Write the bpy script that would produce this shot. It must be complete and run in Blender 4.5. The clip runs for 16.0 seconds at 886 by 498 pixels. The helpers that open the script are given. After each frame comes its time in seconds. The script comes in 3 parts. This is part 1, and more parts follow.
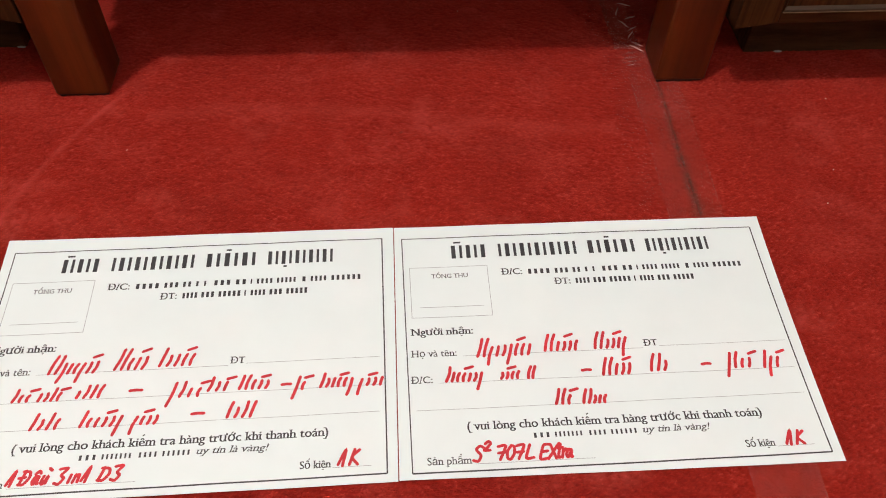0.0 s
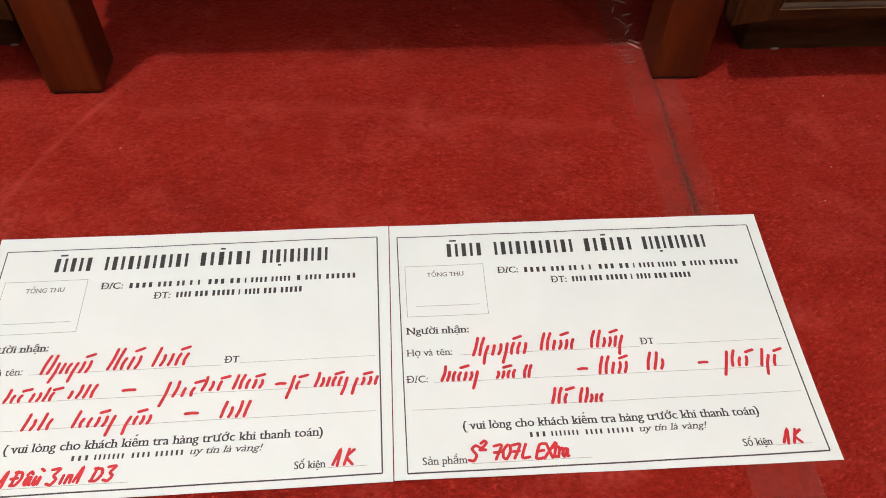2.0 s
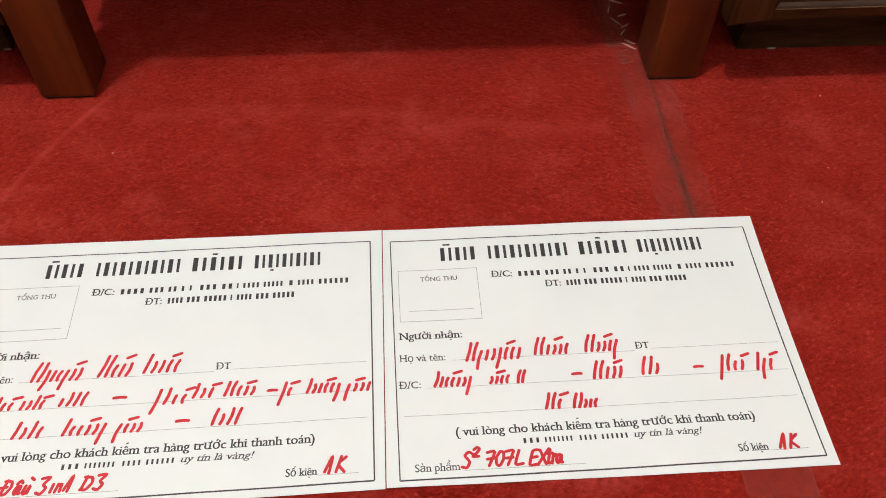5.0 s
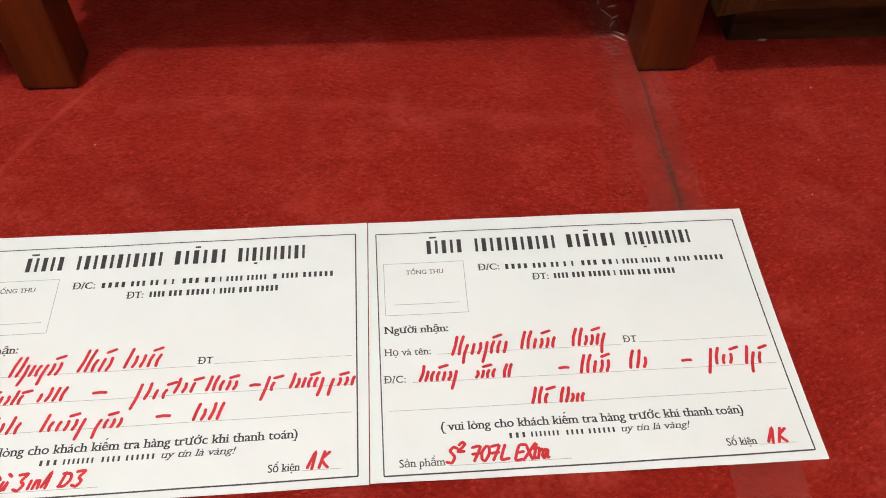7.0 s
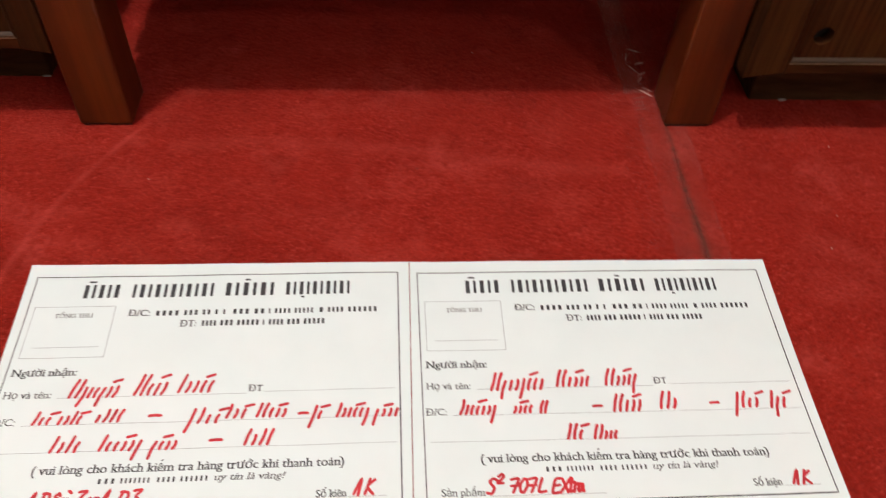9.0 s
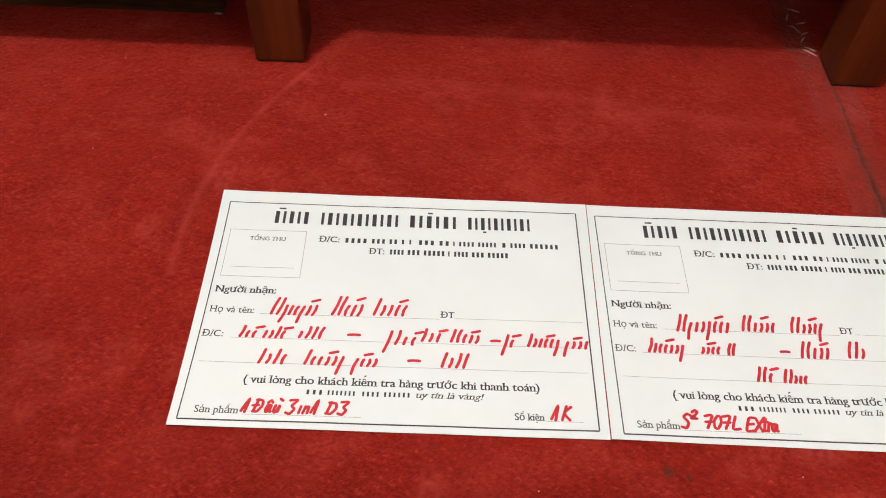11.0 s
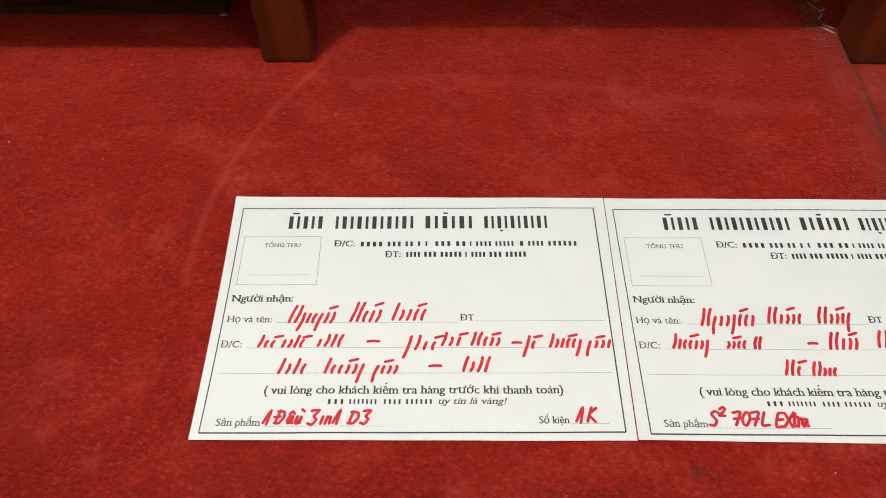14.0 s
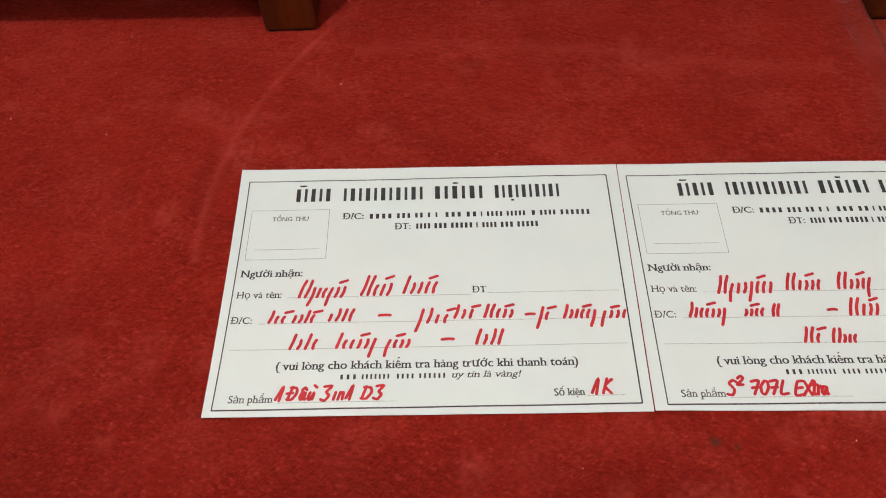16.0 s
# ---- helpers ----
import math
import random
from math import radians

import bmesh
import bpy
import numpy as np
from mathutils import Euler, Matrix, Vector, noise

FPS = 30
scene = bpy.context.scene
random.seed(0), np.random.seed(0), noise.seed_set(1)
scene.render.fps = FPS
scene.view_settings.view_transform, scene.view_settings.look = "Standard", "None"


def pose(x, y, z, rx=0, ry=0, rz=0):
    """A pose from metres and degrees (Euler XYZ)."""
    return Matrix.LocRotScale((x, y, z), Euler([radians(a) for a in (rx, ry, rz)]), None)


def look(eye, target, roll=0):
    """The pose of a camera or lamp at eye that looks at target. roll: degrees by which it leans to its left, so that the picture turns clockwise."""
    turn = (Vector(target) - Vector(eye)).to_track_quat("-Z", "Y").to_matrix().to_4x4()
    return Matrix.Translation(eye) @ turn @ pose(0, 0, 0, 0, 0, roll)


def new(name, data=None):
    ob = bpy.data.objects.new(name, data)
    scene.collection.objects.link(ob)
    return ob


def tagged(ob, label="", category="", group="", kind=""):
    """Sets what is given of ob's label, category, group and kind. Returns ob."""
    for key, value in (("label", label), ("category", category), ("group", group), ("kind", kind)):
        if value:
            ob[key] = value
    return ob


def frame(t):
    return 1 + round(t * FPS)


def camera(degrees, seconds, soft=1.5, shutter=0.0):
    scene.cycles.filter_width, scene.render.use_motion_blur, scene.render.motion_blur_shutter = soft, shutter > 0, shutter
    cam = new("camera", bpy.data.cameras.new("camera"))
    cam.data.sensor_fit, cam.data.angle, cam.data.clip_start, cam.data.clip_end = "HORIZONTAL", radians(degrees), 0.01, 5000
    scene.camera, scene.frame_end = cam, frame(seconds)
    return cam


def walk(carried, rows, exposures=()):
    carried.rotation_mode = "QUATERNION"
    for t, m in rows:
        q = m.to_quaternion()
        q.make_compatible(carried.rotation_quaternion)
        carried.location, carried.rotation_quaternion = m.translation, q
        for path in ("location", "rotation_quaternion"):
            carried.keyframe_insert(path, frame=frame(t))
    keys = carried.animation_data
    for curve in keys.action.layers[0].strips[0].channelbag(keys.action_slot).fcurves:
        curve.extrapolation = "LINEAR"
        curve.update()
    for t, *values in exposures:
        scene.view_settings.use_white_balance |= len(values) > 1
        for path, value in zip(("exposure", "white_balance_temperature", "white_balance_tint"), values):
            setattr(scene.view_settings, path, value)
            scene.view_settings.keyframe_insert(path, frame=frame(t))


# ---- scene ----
cam = camera(57.7, 16.0, soft=1.0, shutter=0.6)
PATH = [
    (0, (0.306, -0.205, 0.487), (0.4, 1.048, -1.068), 1.4),
    (0.5, (0.309, -0.205, 0.484), (0.407, 1.05, -1.07), 1.5),
    (1, (0.31, -0.204, 0.483), (0.409, 1.048, -1.074), 1.4),
    (1.5, (0.308, -0.204, 0.484), (0.406, 1.046, -1.075), 1.5),
    (2, (0.308, -0.203, 0.484), (0.407, 1.048, -1.074), 1.5),
    (2.5, (0.31, -0.202, 0.483), (0.408, 1.049, -1.074), 1.4),
    (3, (0.309, -0.202, 0.484), (0.405, 1.052, -1.071), 1.3),
    (3.5, (0.312, -0.202, 0.484), (0.404, 1.056, -1.068), 1.0),
    (4, (0.314, -0.201, 0.485), (0.405, 1.056, -1.068), 0.9),
    (6.5, (0.32, -0.195, 0.477), (0.418, 1.045, -1.089), 1.2),
    (7, (0.322, -0.195, 0.476), (0.427, 1.045, -1.09), 1.4),
    (7.5, (0.321, -0.195, 0.477), (0.427, 1.042, -1.091), 1.5),
    (8, (0.318, -0.196, 0.477), (0.422, 1.043, -1.089), 1.6),
    (8.5, (0.312, -0.201, 0.48), (0.422, 1.048, -1.078), 2.2),
    (9, (0.288, -0.213, 0.498), (0.401, 1.105, -1.003), 3.3),
    (9.2, (0.272, -0.219, 0.493), (0.374, 1.126, -0.982), 3.9),
    (9.5, (0.229, -0.236, 0.491), (0.296, 1.117, -0.979), 4.6),
    (9.7, (0.211, -0.247, 0.489), (0.240, 1.100, -0.987), 4.2),
    (10, (0.192, -0.247, 0.484), (0.199, 1.082, -1.012), 3.9),
    (10.2, (0.185, -0.248, 0.482), (0.192, 1.068, -1.023), 3.7),
    (12.5, (0.18, -0.232, 0.484), (0.157, 1.017, -1.079), 0.1),
    (13, (0.181, -0.231, 0.485), (0.155, 1.018, -1.077), -0.4),
    (13.5, (0.182, -0.23, 0.486), (0.147, 1.018, -1.077), -0.7),
    (14, (0.179, -0.227, 0.485), (0.146, 1.014, -1.082), -0.8),
    (14.5, (0.177, -0.222, 0.485), (0.143, 1.008, -1.092), -1.1),
    (15, (0.177, -0.221, 0.483), (0.139, 1.004, -1.098), -1.5),
    (15.5, (0.179, -0.218, 0.481), (0.128, 0.982, -1.118), -2.5),
    (16, (0.178, -0.217, 0.48), (0.121, 0.954, -1.14), -2.9),
]
walk(cam, [(t, look(eye, target, roll)) for t, eye, target, roll in PATH], exposures=[(0, 0.0, 6500, 10), (9.2, 0.0, 6500, 10), (9.6, 0.07, 6500, 10), (10.2, 0.05, 6500, 10), (12.5, -0.01, 6480, 8), (13.5, -0.02, 6470, 7), (15.3, -0.05, 6460, 6), (15.7, -0.15, 6460, 6), (16, -0.29, 6460, 6)])

# ---- world and light: a closed showroom with two small ceiling lamps ----
world = bpy.data.worlds.new("world")
scene.world = world
world.use_nodes = True
world.node_tree.nodes["Background"].inputs[0].default_value = (0.5, 0.5, 0.5, 1)
world.node_tree.nodes["Background"].inputs[1].default_value = 0.02
ROOM = (-2.3, 2.9, -2.6, 2.2, 2.75)  # x0, x1, y0, y1, ceiling
LAMPS = [("main", -0.364, -0.307, 137.0), ("second", 1.80, -1.95, 37.0)]


def lamp_light(x, y, watts, colour=(1.0, 0.985, 0.955)):
    data = bpy.data.lights.new("bulb_light", "POINT")
    data.energy, data.color, data.shadow_soft_size = watts, colour, 0.045
    ob = new("bulb_light", data)
    ob.location = (x, y, ROOM[4] - 0.13)
    return ob


for _, lx, ly, lw in LAMPS:
    lamp_light(lx, ly, lw)


# ---- materials ----
def mat(name, colour, rough=0.6, metal=0.0):
    m = bpy.data.materials.new(name)
    m.use_nodes = True
    n, l = m.node_tree.nodes, m.node_tree.links
    b = n["Principled BSDF"]
    b.inputs["Base Color"].default_value = (*colour, 1)
    b.inputs["Roughness"].default_value = rough
    b.inputs["Metallic"].default_value = metal
    return m, n, l, b


def noise_node(n, l, scale, detail=4.0, stretch=(1, 1, 1), rough=0.55):
    tc = n.new("ShaderNodeTexCoord")
    mp = n.new("ShaderNodeMapping")
    mp.inputs["Scale"].default_value = stretch
    l.new(tc.outputs["Object"], mp.inputs["Vector"])
    t = n.new("ShaderNodeTexNoise")
    t.inputs["Scale"].default_value, t.inputs["Detail"].default_value = scale, detail
    t.inputs["Roughness"].default_value = rough
    l.new(mp.outputs["Vector"], t.inputs["Vector"])
    return t.outputs["Fac"]


def ramp(n, l, fac, stops):
    r = n.new("ShaderNodeValToRGB")
    while len(r.color_ramp.elements) < len(stops):
        r.color_ramp.elements.new(0.5)
    for e, (p, c) in zip(r.color_ramp.elements, stops):
        e.position, e.color = p, (*c, 1)
    l.new(fac, r.inputs["Fac"])
    return r.outputs["Color"]


def mix(n, l, a, b, fac, mode="MIX"):
    x = n.new("ShaderNodeMix")
    x.data_type, x.blend_type = "RGBA", mode
    for value, slot in ((fac, x.inputs[0]), (a, x.inputs[6]), (b, x.inputs[7])):
        if isinstance(value, (int, float)):
            slot.default_value = value
        elif isinstance(value, tuple):
            slot.default_value = (*value, 1)
        else:
            l.new(value, slot)
    return x.outputs[2]


def bump(n, l, b, height, strength, distance):
    k = n.new("ShaderNodeBump")
    k.inputs["Strength"].default_value, k.inputs["Distance"].default_value = strength, distance
    l.new(height, k.inputs["Height"])
    l.new(k.outputs["Normal"], b.inputs["Normal"])


def carpet_material():
    m, n, l, b = mat("red_carpet", (0.225, 0.0105, 0.008), 0.95)
    big = ramp(n, l, noise_node(n, l, 7, 5), [(0.3, (0.202, 0.0090, 0.0044)), (0.7, (0.250, 0.0122, 0.0062))])
    # Hollows darkened and tips highlighted in the colour, by tuft height.
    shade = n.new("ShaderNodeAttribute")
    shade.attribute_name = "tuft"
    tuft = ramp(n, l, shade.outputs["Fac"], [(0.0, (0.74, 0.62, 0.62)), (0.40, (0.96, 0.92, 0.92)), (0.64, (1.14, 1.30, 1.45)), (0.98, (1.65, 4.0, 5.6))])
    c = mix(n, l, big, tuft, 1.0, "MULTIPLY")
    fibre = ramp(n, l, noise_node(n, l, 430, 3, (1, 2.3, 1)), [(0.36, (0.88, 0.84, 0.84)), (0.64, (1.12, 1.18, 1.18))])
    c = mix(n, l, c, fibre, 1.0, "MULTIPLY")
    # scuffed patches where the pile is brushed up and dusty
    patch = ramp(n, l, noise_node(n, l, 13, 6, (1, 1.4, 1), 0.62), [(0.50, (0, 0, 0)), (0.68, (1, 1, 1))])
    strands = ramp(n, l, noise_node(n, l, 230, 3, (1, 2.2, 1), 0.6), [(0.42, (0.12, 0.12, 0.12)), (0.66, (1, 1, 1))])
    scuff = mix(n, l, patch, strands, 1.0, "MULTIPLY")
    lift = n.new("ShaderNodeMath")
    lift.operation = "MULTIPLY"
    lift.inputs[1].default_value = 0.42
    l.new(scuff, lift.inputs[0])
    c = mix(n, l, c, (0.46, 0.056, 0.040), lift.outputs[0])
    wear = n.new("ShaderNodeAttribute")
    wear.attribute_name = "wear"
    c = mix(n, l, c, (0.45, 0.058, 0.042), wear.outputs["Fac"])
    # Weaker light put into the colour: left and front darkened by this attribute.
    painted_dim = n.new("ShaderNodeAttribute")
    painted_dim.attribute_name = "painted_dim"
    c = mix(n, l, c, mix(n, l, c, (0.74, 0.70, 0.70), 1.0, "MULTIPLY"), painted_dim.outputs["Fac"])
    dirt = n.new("ShaderNodeAttribute")
    dirt.attribute_name = "dirt"
    c = mix(n, l, c, (0.055, 0.024, 0.015), dirt.outputs["Fac"])
    l.new(c, b.inputs["Base Color"])
    b.inputs["Specular IOR Level"].default_value = 0.12
    b.inputs["Sheen Weight"].default_value = 0.34
    b.inputs["Sheen Roughness"].default_value = 0.42
    b.inputs["Sheen Tint"].default_value = (0.95, 0.10, 0.06, 1)
    bump(n, l, b, noise_node(n, l, 620, 4, (1, 1.7, 1)), 0.9, 0.0016)
    return m


def wood_material(name, dark, mid, light, rough=0.35, scale=26.0, grain=(1.0, 1.0, 0.07), coat=0.25, pore=0.5):
    m, n, l, b = mat(name, mid, rough)
    fibre = noise_node(n, l, scale, 6, grain, 0.65)
    fine = noise_node(n, l, scale * 9, 4, (grain[0], grain[1], grain[2] * 0.4), 0.6)
    c = ramp(n, l, fibre, [(0.28, dark), (0.5, mid), (0.74, light)])
    f = ramp(n, l, fine, [(0.36, (pore, pore * 0.96, pore * 0.9)), (0.58, (1.1, 1.1, 1.1))])
    c = mix(n, l, c, f, 0.8, "MULTIPLY")
    l.new(c, b.inputs["Base Color"])
    smear = n.new("ShaderNodeMapRange")
    smear.inputs["To Min"].default_value, smear.inputs["To Max"].default_value = rough - 0.08, rough + 0.18
    l.new(noise_node(n, l, 14, 4), smear.inputs["Value"])
    l.new(smear.outputs["Result"], b.inputs["Roughness"])
    b.inputs["Coat Weight"].default_value = coat
    b.inputs["Specular IOR Level"].default_value = 0.25 if coat > 0.05 else 0.06
    b.inputs["Coat Roughness"].default_value = 0.25
    bump(n, l, b, fine, 0.25, 0.0008)
    return m


def paper_material():
    m, n, l, b = mat("white_paper", (0.83, 0.85, 0.83), 0.42)
    c = ramp(n, l, noise_node(n, l, 18, 4), [(0.3, (0.755, 0.835, 0.830)), (0.7, (0.790, 0.865, 0.860))])
    l.new(c, b.inputs["Base Color"])
    b.inputs["Specular IOR Level"].default_value = 0.35
    bump(n, l, b, noise_node(n, l, 900, 3), 0.08, 0.0003)
    return m


def ink_material(name, colour, rough, low=0.85):
    m, n, l, b = mat(name, colour, rough)
    tone = noise_node(n, l, 260, 3)
    c = ramp(n, l, tone, [(0.3, tuple(v * low for v in colour)), (0.7, tuple(min(1, v * 1.12) for v in colour))])
    l.new(c, b.inputs["Base Color"])
    return m


def tape_material(name, low, high, f0=0.06):
    # Haze colour is reddish: light scattered up from the red carpet is included.
    m, n, l, b = mat(name, (0.80, 0.36, 0.30), 0.16)
    b.inputs["Specular IOR Level"].default_value = 0.6
    clear = n.new("ShaderNodeBsdfTransparent")
    clear.inputs["Color"].default_value = (0.995, 0.985, 0.98, 1)
    milky = n.new("ShaderNodeMixShader")
    haze = n.new("ShaderNodeMapRange")
    haze.inputs["From Min"].default_value, haze.inputs["From Max"].default_value = 0.35, 0.72
    haze.inputs["To Min"].default_value, haze.inputs["To Max"].default_value = low, high
    l.new(noise_node(n, l, 95, 6, (1, 0.16, 1)), haze.inputs["Value"])
    l.new(haze.outputs["Result"], milky.inputs["Fac"])
    l.new(clear.outputs[0], milky.inputs[1])
    l.new(b.outputs[0], milky.inputs[2])
    shine = n.new("ShaderNodeBsdfGlossy")
    shine.inputs["Roughness"].default_value = 0.22
    film = n.new("ShaderNodeMixShader")
    # thin film: the same gloss from above and from below
    edge = n.new("ShaderNodeLayerWeight")
    edge.inputs["Blend"].default_value = 0.5
    power = n.new("ShaderNodeMath")
    power.operation = "POWER"
    power.inputs[1].default_value = 5.0
    l.new(edge.outputs["Facing"], power.inputs[0])
    gloss = n.new("ShaderNodeMapRange")
    gloss.inputs["To Min"].default_value, gloss.inputs["To Max"].default_value = f0, min(1.0, 12 * f0)
    l.new(power.outputs[0], gloss.inputs["Value"])
    l.new(gloss.outputs["Result"], film.inputs["Fac"])
    l.new(milky.outputs[0], film.inputs[1])
    l.new(shine.outputs[0], film.inputs[2])
    l.new(film.outputs[0], n["Material Output"].inputs["Surface"])
    ripple = n.new("ShaderNodeBump")
    ripple.inputs["Strength"].default_value, ripple.inputs["Distance"].default_value = 0.12, 0.0006
    l.new(noise_node(n, l, 160, 4), ripple.inputs["Height"])
    l.new(ripple.outputs["Normal"], shine.inputs["Normal"])
    l.new(ripple.outputs["Normal"], edge.inputs["Normal"])
    bump(n, l, b, noise_node(n, l, 220, 4), 0.5, 0.001)
    return m


def plain(name, colour, rough, scale=20, spread=0.12, relief=0.15):
    m, n, l, b = mat(name, colour, rough)
    c = ramp(n, l, noise_node(n, l, scale, 5), [(0.3, tuple(v * (1 - spread) for v in colour)), (0.7, tuple(min(1, v * (1 + spread)) for v in colour))])
    l.new(c, b.inputs["Base Color"])
    bump(n, l, b, noise_node(n, l, scale * 8, 4), relief, 0.001)
    return m


CARPET = carpet_material()
LEG_WOOD = wood_material("orange_brown_varnished_wood", (0.042, 0.0062, 0.0008), (0.079, 0.0126, 0.0011), (0.115, 0.0205, 0.0026), 0.42, 22, coat=0.06, pore=0.85)
DARK_WOOD = wood_material("dark_walnut_wood", (0.020, 0.0062, 0.0017), (0.038, 0.0118, 0.0030), (0.060, 0.0195, 0.0050), 0.6, 34, coat=0.03)
PLINTH_WOOD = wood_material("dark_plinth_wood", (0.026, 0.011, 0.005), (0.052, 0.023, 0.010), (0.080, 0.037, 0.017), 0.6, 30, (0.07, 1, 1), 0.0)
RAIL_WOOD = wood_material("dark_walnut_rail_wood", (0.022, 0.0065, 0.0018), (0.038, 0.0115, 0.0030), (0.056, 0.0180, 0.0048), 0.6, 34, (0.07, 1, 1), 0.03)
PALE_WOOD = wood_material("bare_pale_walnut", (0.06, 0.035, 0.018), (0.12, 0.07, 0.036), (0.20, 0.12, 0.065), 0.5, 60, (0.12, 1, 1), 0.0)
HIGHLIT_WORN_WOOD = wood_material("highlit_worn_walnut", (0.024, 0.010, 0.004), (0.040, 0.018, 0.007), (0.064, 0.033, 0.014), 0.5, 40, (0.07, 1, 1), 0.1)
PAPER = paper_material()
BLACK_INK = ink_material("black_print", (0.035, 0.036, 0.04), 0.5)
GREY_INK = ink_material("grey_print", (0.30, 0.31, 0.33), 0.6)
RED_INK = ink_material("red_marker", (0.56, 0.024, 0.034), 0.38, 0.85)
TAPE = tape_material("clear_tape", 0.010, 0.080, 0.016)
OLD_TAPE = tape_material("flattened_clear_tape", 0.0, 0.02, 0.006)
# Milky haze stands in for the bright reflection along this strip.
GLOSSY_TAPE = tape_material("glossy_tape_painted_reflection", 0.08, 0.24, 0.06)
TAPE_EDGE = tape_material("clear_tape_edge", 0.0, 0.13, 0.02)
# Folds carry their glints as pale haze in the colour, strongest in GLINT.
FOLD = tape_material("folded_clear_tape", 0.08, 0.34)
GLINT = tape_material("clear_tape_painted_glint", 0.40, 0.85)
CONCRETE = plain("dusty_grey_floor", (0.11, 0.075, 0.05), 0.9, 60)
WALL = plain("beige_wall_paint", (0.52, 0.48, 0.42), 0.85, 3, 0.04)
RED_WALL = plain("reddening_wall_paint", (0.62, 0.27, 0.22), 0.85, 3, 0.03)
CEILING = plain("white_ceiling_paint", (0.80, 0.80, 0.78), 0.9, 3, 0.03)
CONTACT_SHADE = plain("leg_contact_shade", (0.022, 0.007, 0.005), 0.95, 60)
HOLE_SHADE = plain("painted_hole_shade", (0.008, 0.007, 0.006), 0.95, 60)
CRUMB = plain("pale_crumb", (0.50, 0.36, 0.27), 0.7, 300)
GLUE = plain("white_glue", (0.30, 0.27, 0.25), 0.4, 200)
LAMP_METAL = plain("white_lamp_metal", (0.78, 0.78, 0.77), 0.4, 30, 0.03)


def glow_material():
    m, n, l, b = mat("lamp_glass", (0.9, 0.9, 0.88), 0.3)
    b.inputs["Emission Color"].default_value = (1.0, 0.93, 0.82, 1)
    b.inputs["Emission Strength"].default_value = 6.0
    return m


GLOW = glow_material()


# ---- mesh helpers ----
from mathutils import geometry


def obj(name, bm, material, parent=None):
    me = bpy.data.meshes.new(name)
    bm.normal_update()
    bm.to_mesh(me)
    bm.free()
    me.materials.append(material)
    ob = new(name, me)
    if parent:
        ob.parent = parent
    return ob


def part(name, bm, material, parent, label=""):
    ob = obj(name, bm, material, parent)
    return tagged(ob, label) if label else ob


def box(x0, x1, y0, y1, z0, z1, bevel=0.0, segments=2, bm=None):
    bm = bm or bmesh.new()
    m = Matrix.LocRotScale(((x0 + x1) / 2, (y0 + y1) / 2, (z0 + z1) / 2), None, (x1 - x0, y1 - y0, z1 - z0))
    made = bmesh.ops.create_cube(bm, size=1, matrix=m)
    if bevel:
        edges = list({e for v in made["verts"] for e in v.link_edges})
        bmesh.ops.bevel(bm, geom=edges, offset=bevel, segments=segments, affect="EDGES", profile=0.5)
    return bm


def lathe(profile, sides=24, bm=None, centre=(0, 0, 0)):
    """Turn (radius, z) pairs about the z axis."""
    bm = bm or bmesh.new()
    rings = []
    for r, z in profile:
        rings.append([bm.verts.new((centre[0] + r * math.cos(2 * math.pi * i / sides), centre[1] + r * math.sin(2 * math.pi * i / sides), centre[2] + z)) for i in range(sides)])
    for a, b in zip(rings, rings[1:]):
        for i in range(sides):
            bm.faces.new((a[i], a[(i + 1) % sides], b[(i + 1) % sides], b[i]))
    bm.faces.new(rings[0][::-1])
    bm.faces.new(rings[-1])
    return bm


def empty(name, place, label, category, group=""):
    ob = new(name)
    ob.location = place
    ob.empty_display_size = 0.05
    return tagged(ob, label, category, group)


def settle(thing):
    """Let the parts, built in world metres, keep their place under a moved base."""
    for child in thing.children:
        child.matrix_parent_inverse = Matrix.Translation(thing.location).inverted()
    return thing


# ---- room shell ----
X0, X1, Y0, Y1, ZC = ROOM
PILE = 0.0022  # height of the carpet's pile: its tips lie about z = 0
tagged(obj("floor", box(X0, X1, Y0, Y1, -0.12, -0.009), CONCRETE), "bare dusty grey floor under the carpet", "floor", kind="structure")
tagged(obj("ceiling", box(X0, X1, Y0, Y1, ZC, ZC + 0.1), CEILING), "plain white painted ceiling", "ceiling", kind="structure")
for wname, dims in (("wall_north", (X0, X1, Y1, Y1 + 0.1)), ("wall_south", (X0, X1, Y0 - 0.1, Y0)), ("wall_west", (X0 - 0.1, X0, Y0 - 0.1, Y1 + 0.1)), ("wall_east", (X1, X1 + 0.1, Y0 - 0.1, Y1 + 0.1))):
    # Unseen north wall coloured red, added to redden the tape's reflections and shade.
    red = wname == "wall_north"
    tagged(obj(wname, box(*dims, -0.12, ZC + 0.1), RED_WALL if red else WALL), "plain unseen wall, red added to tint reflections" if red else "plain beige painted wall", "wall", kind="structure")


def ceiling_lamp(x, y):
    thing = empty("ceiling_lamp", (x, y, ZC), "small white round ceiling lamp, switched on", "ceiling lamp", "ceiling lamps")
    part("base", lathe([(0.06, -0.03), (0.065, -0.025), (0.065, -0.001)], 28, None, (x, y, ZC)), LAMP_METAL, thing)
    part("socket", lathe([(0.02, -0.07), (0.022, -0.065), (0.024, -0.0305)], 20, None, (x, y, ZC)), GLOW, thing, "glowing milky glass neck")
    return settle(thing)


for _, lx, ly, _w in LAMPS:
    ceiling_lamp(lx, ly)


# ---- carpet: two sheets that meet in a worn seam ----
def seam(y):
    return 0.5475 - 0.02 * (min(y, 0.45) - 0.27) + 0.0026 * math.sin(y * 19 + 0.6) + 0.0006 * math.sin(y * 57) + 0.0003 * math.sin(y * 171)


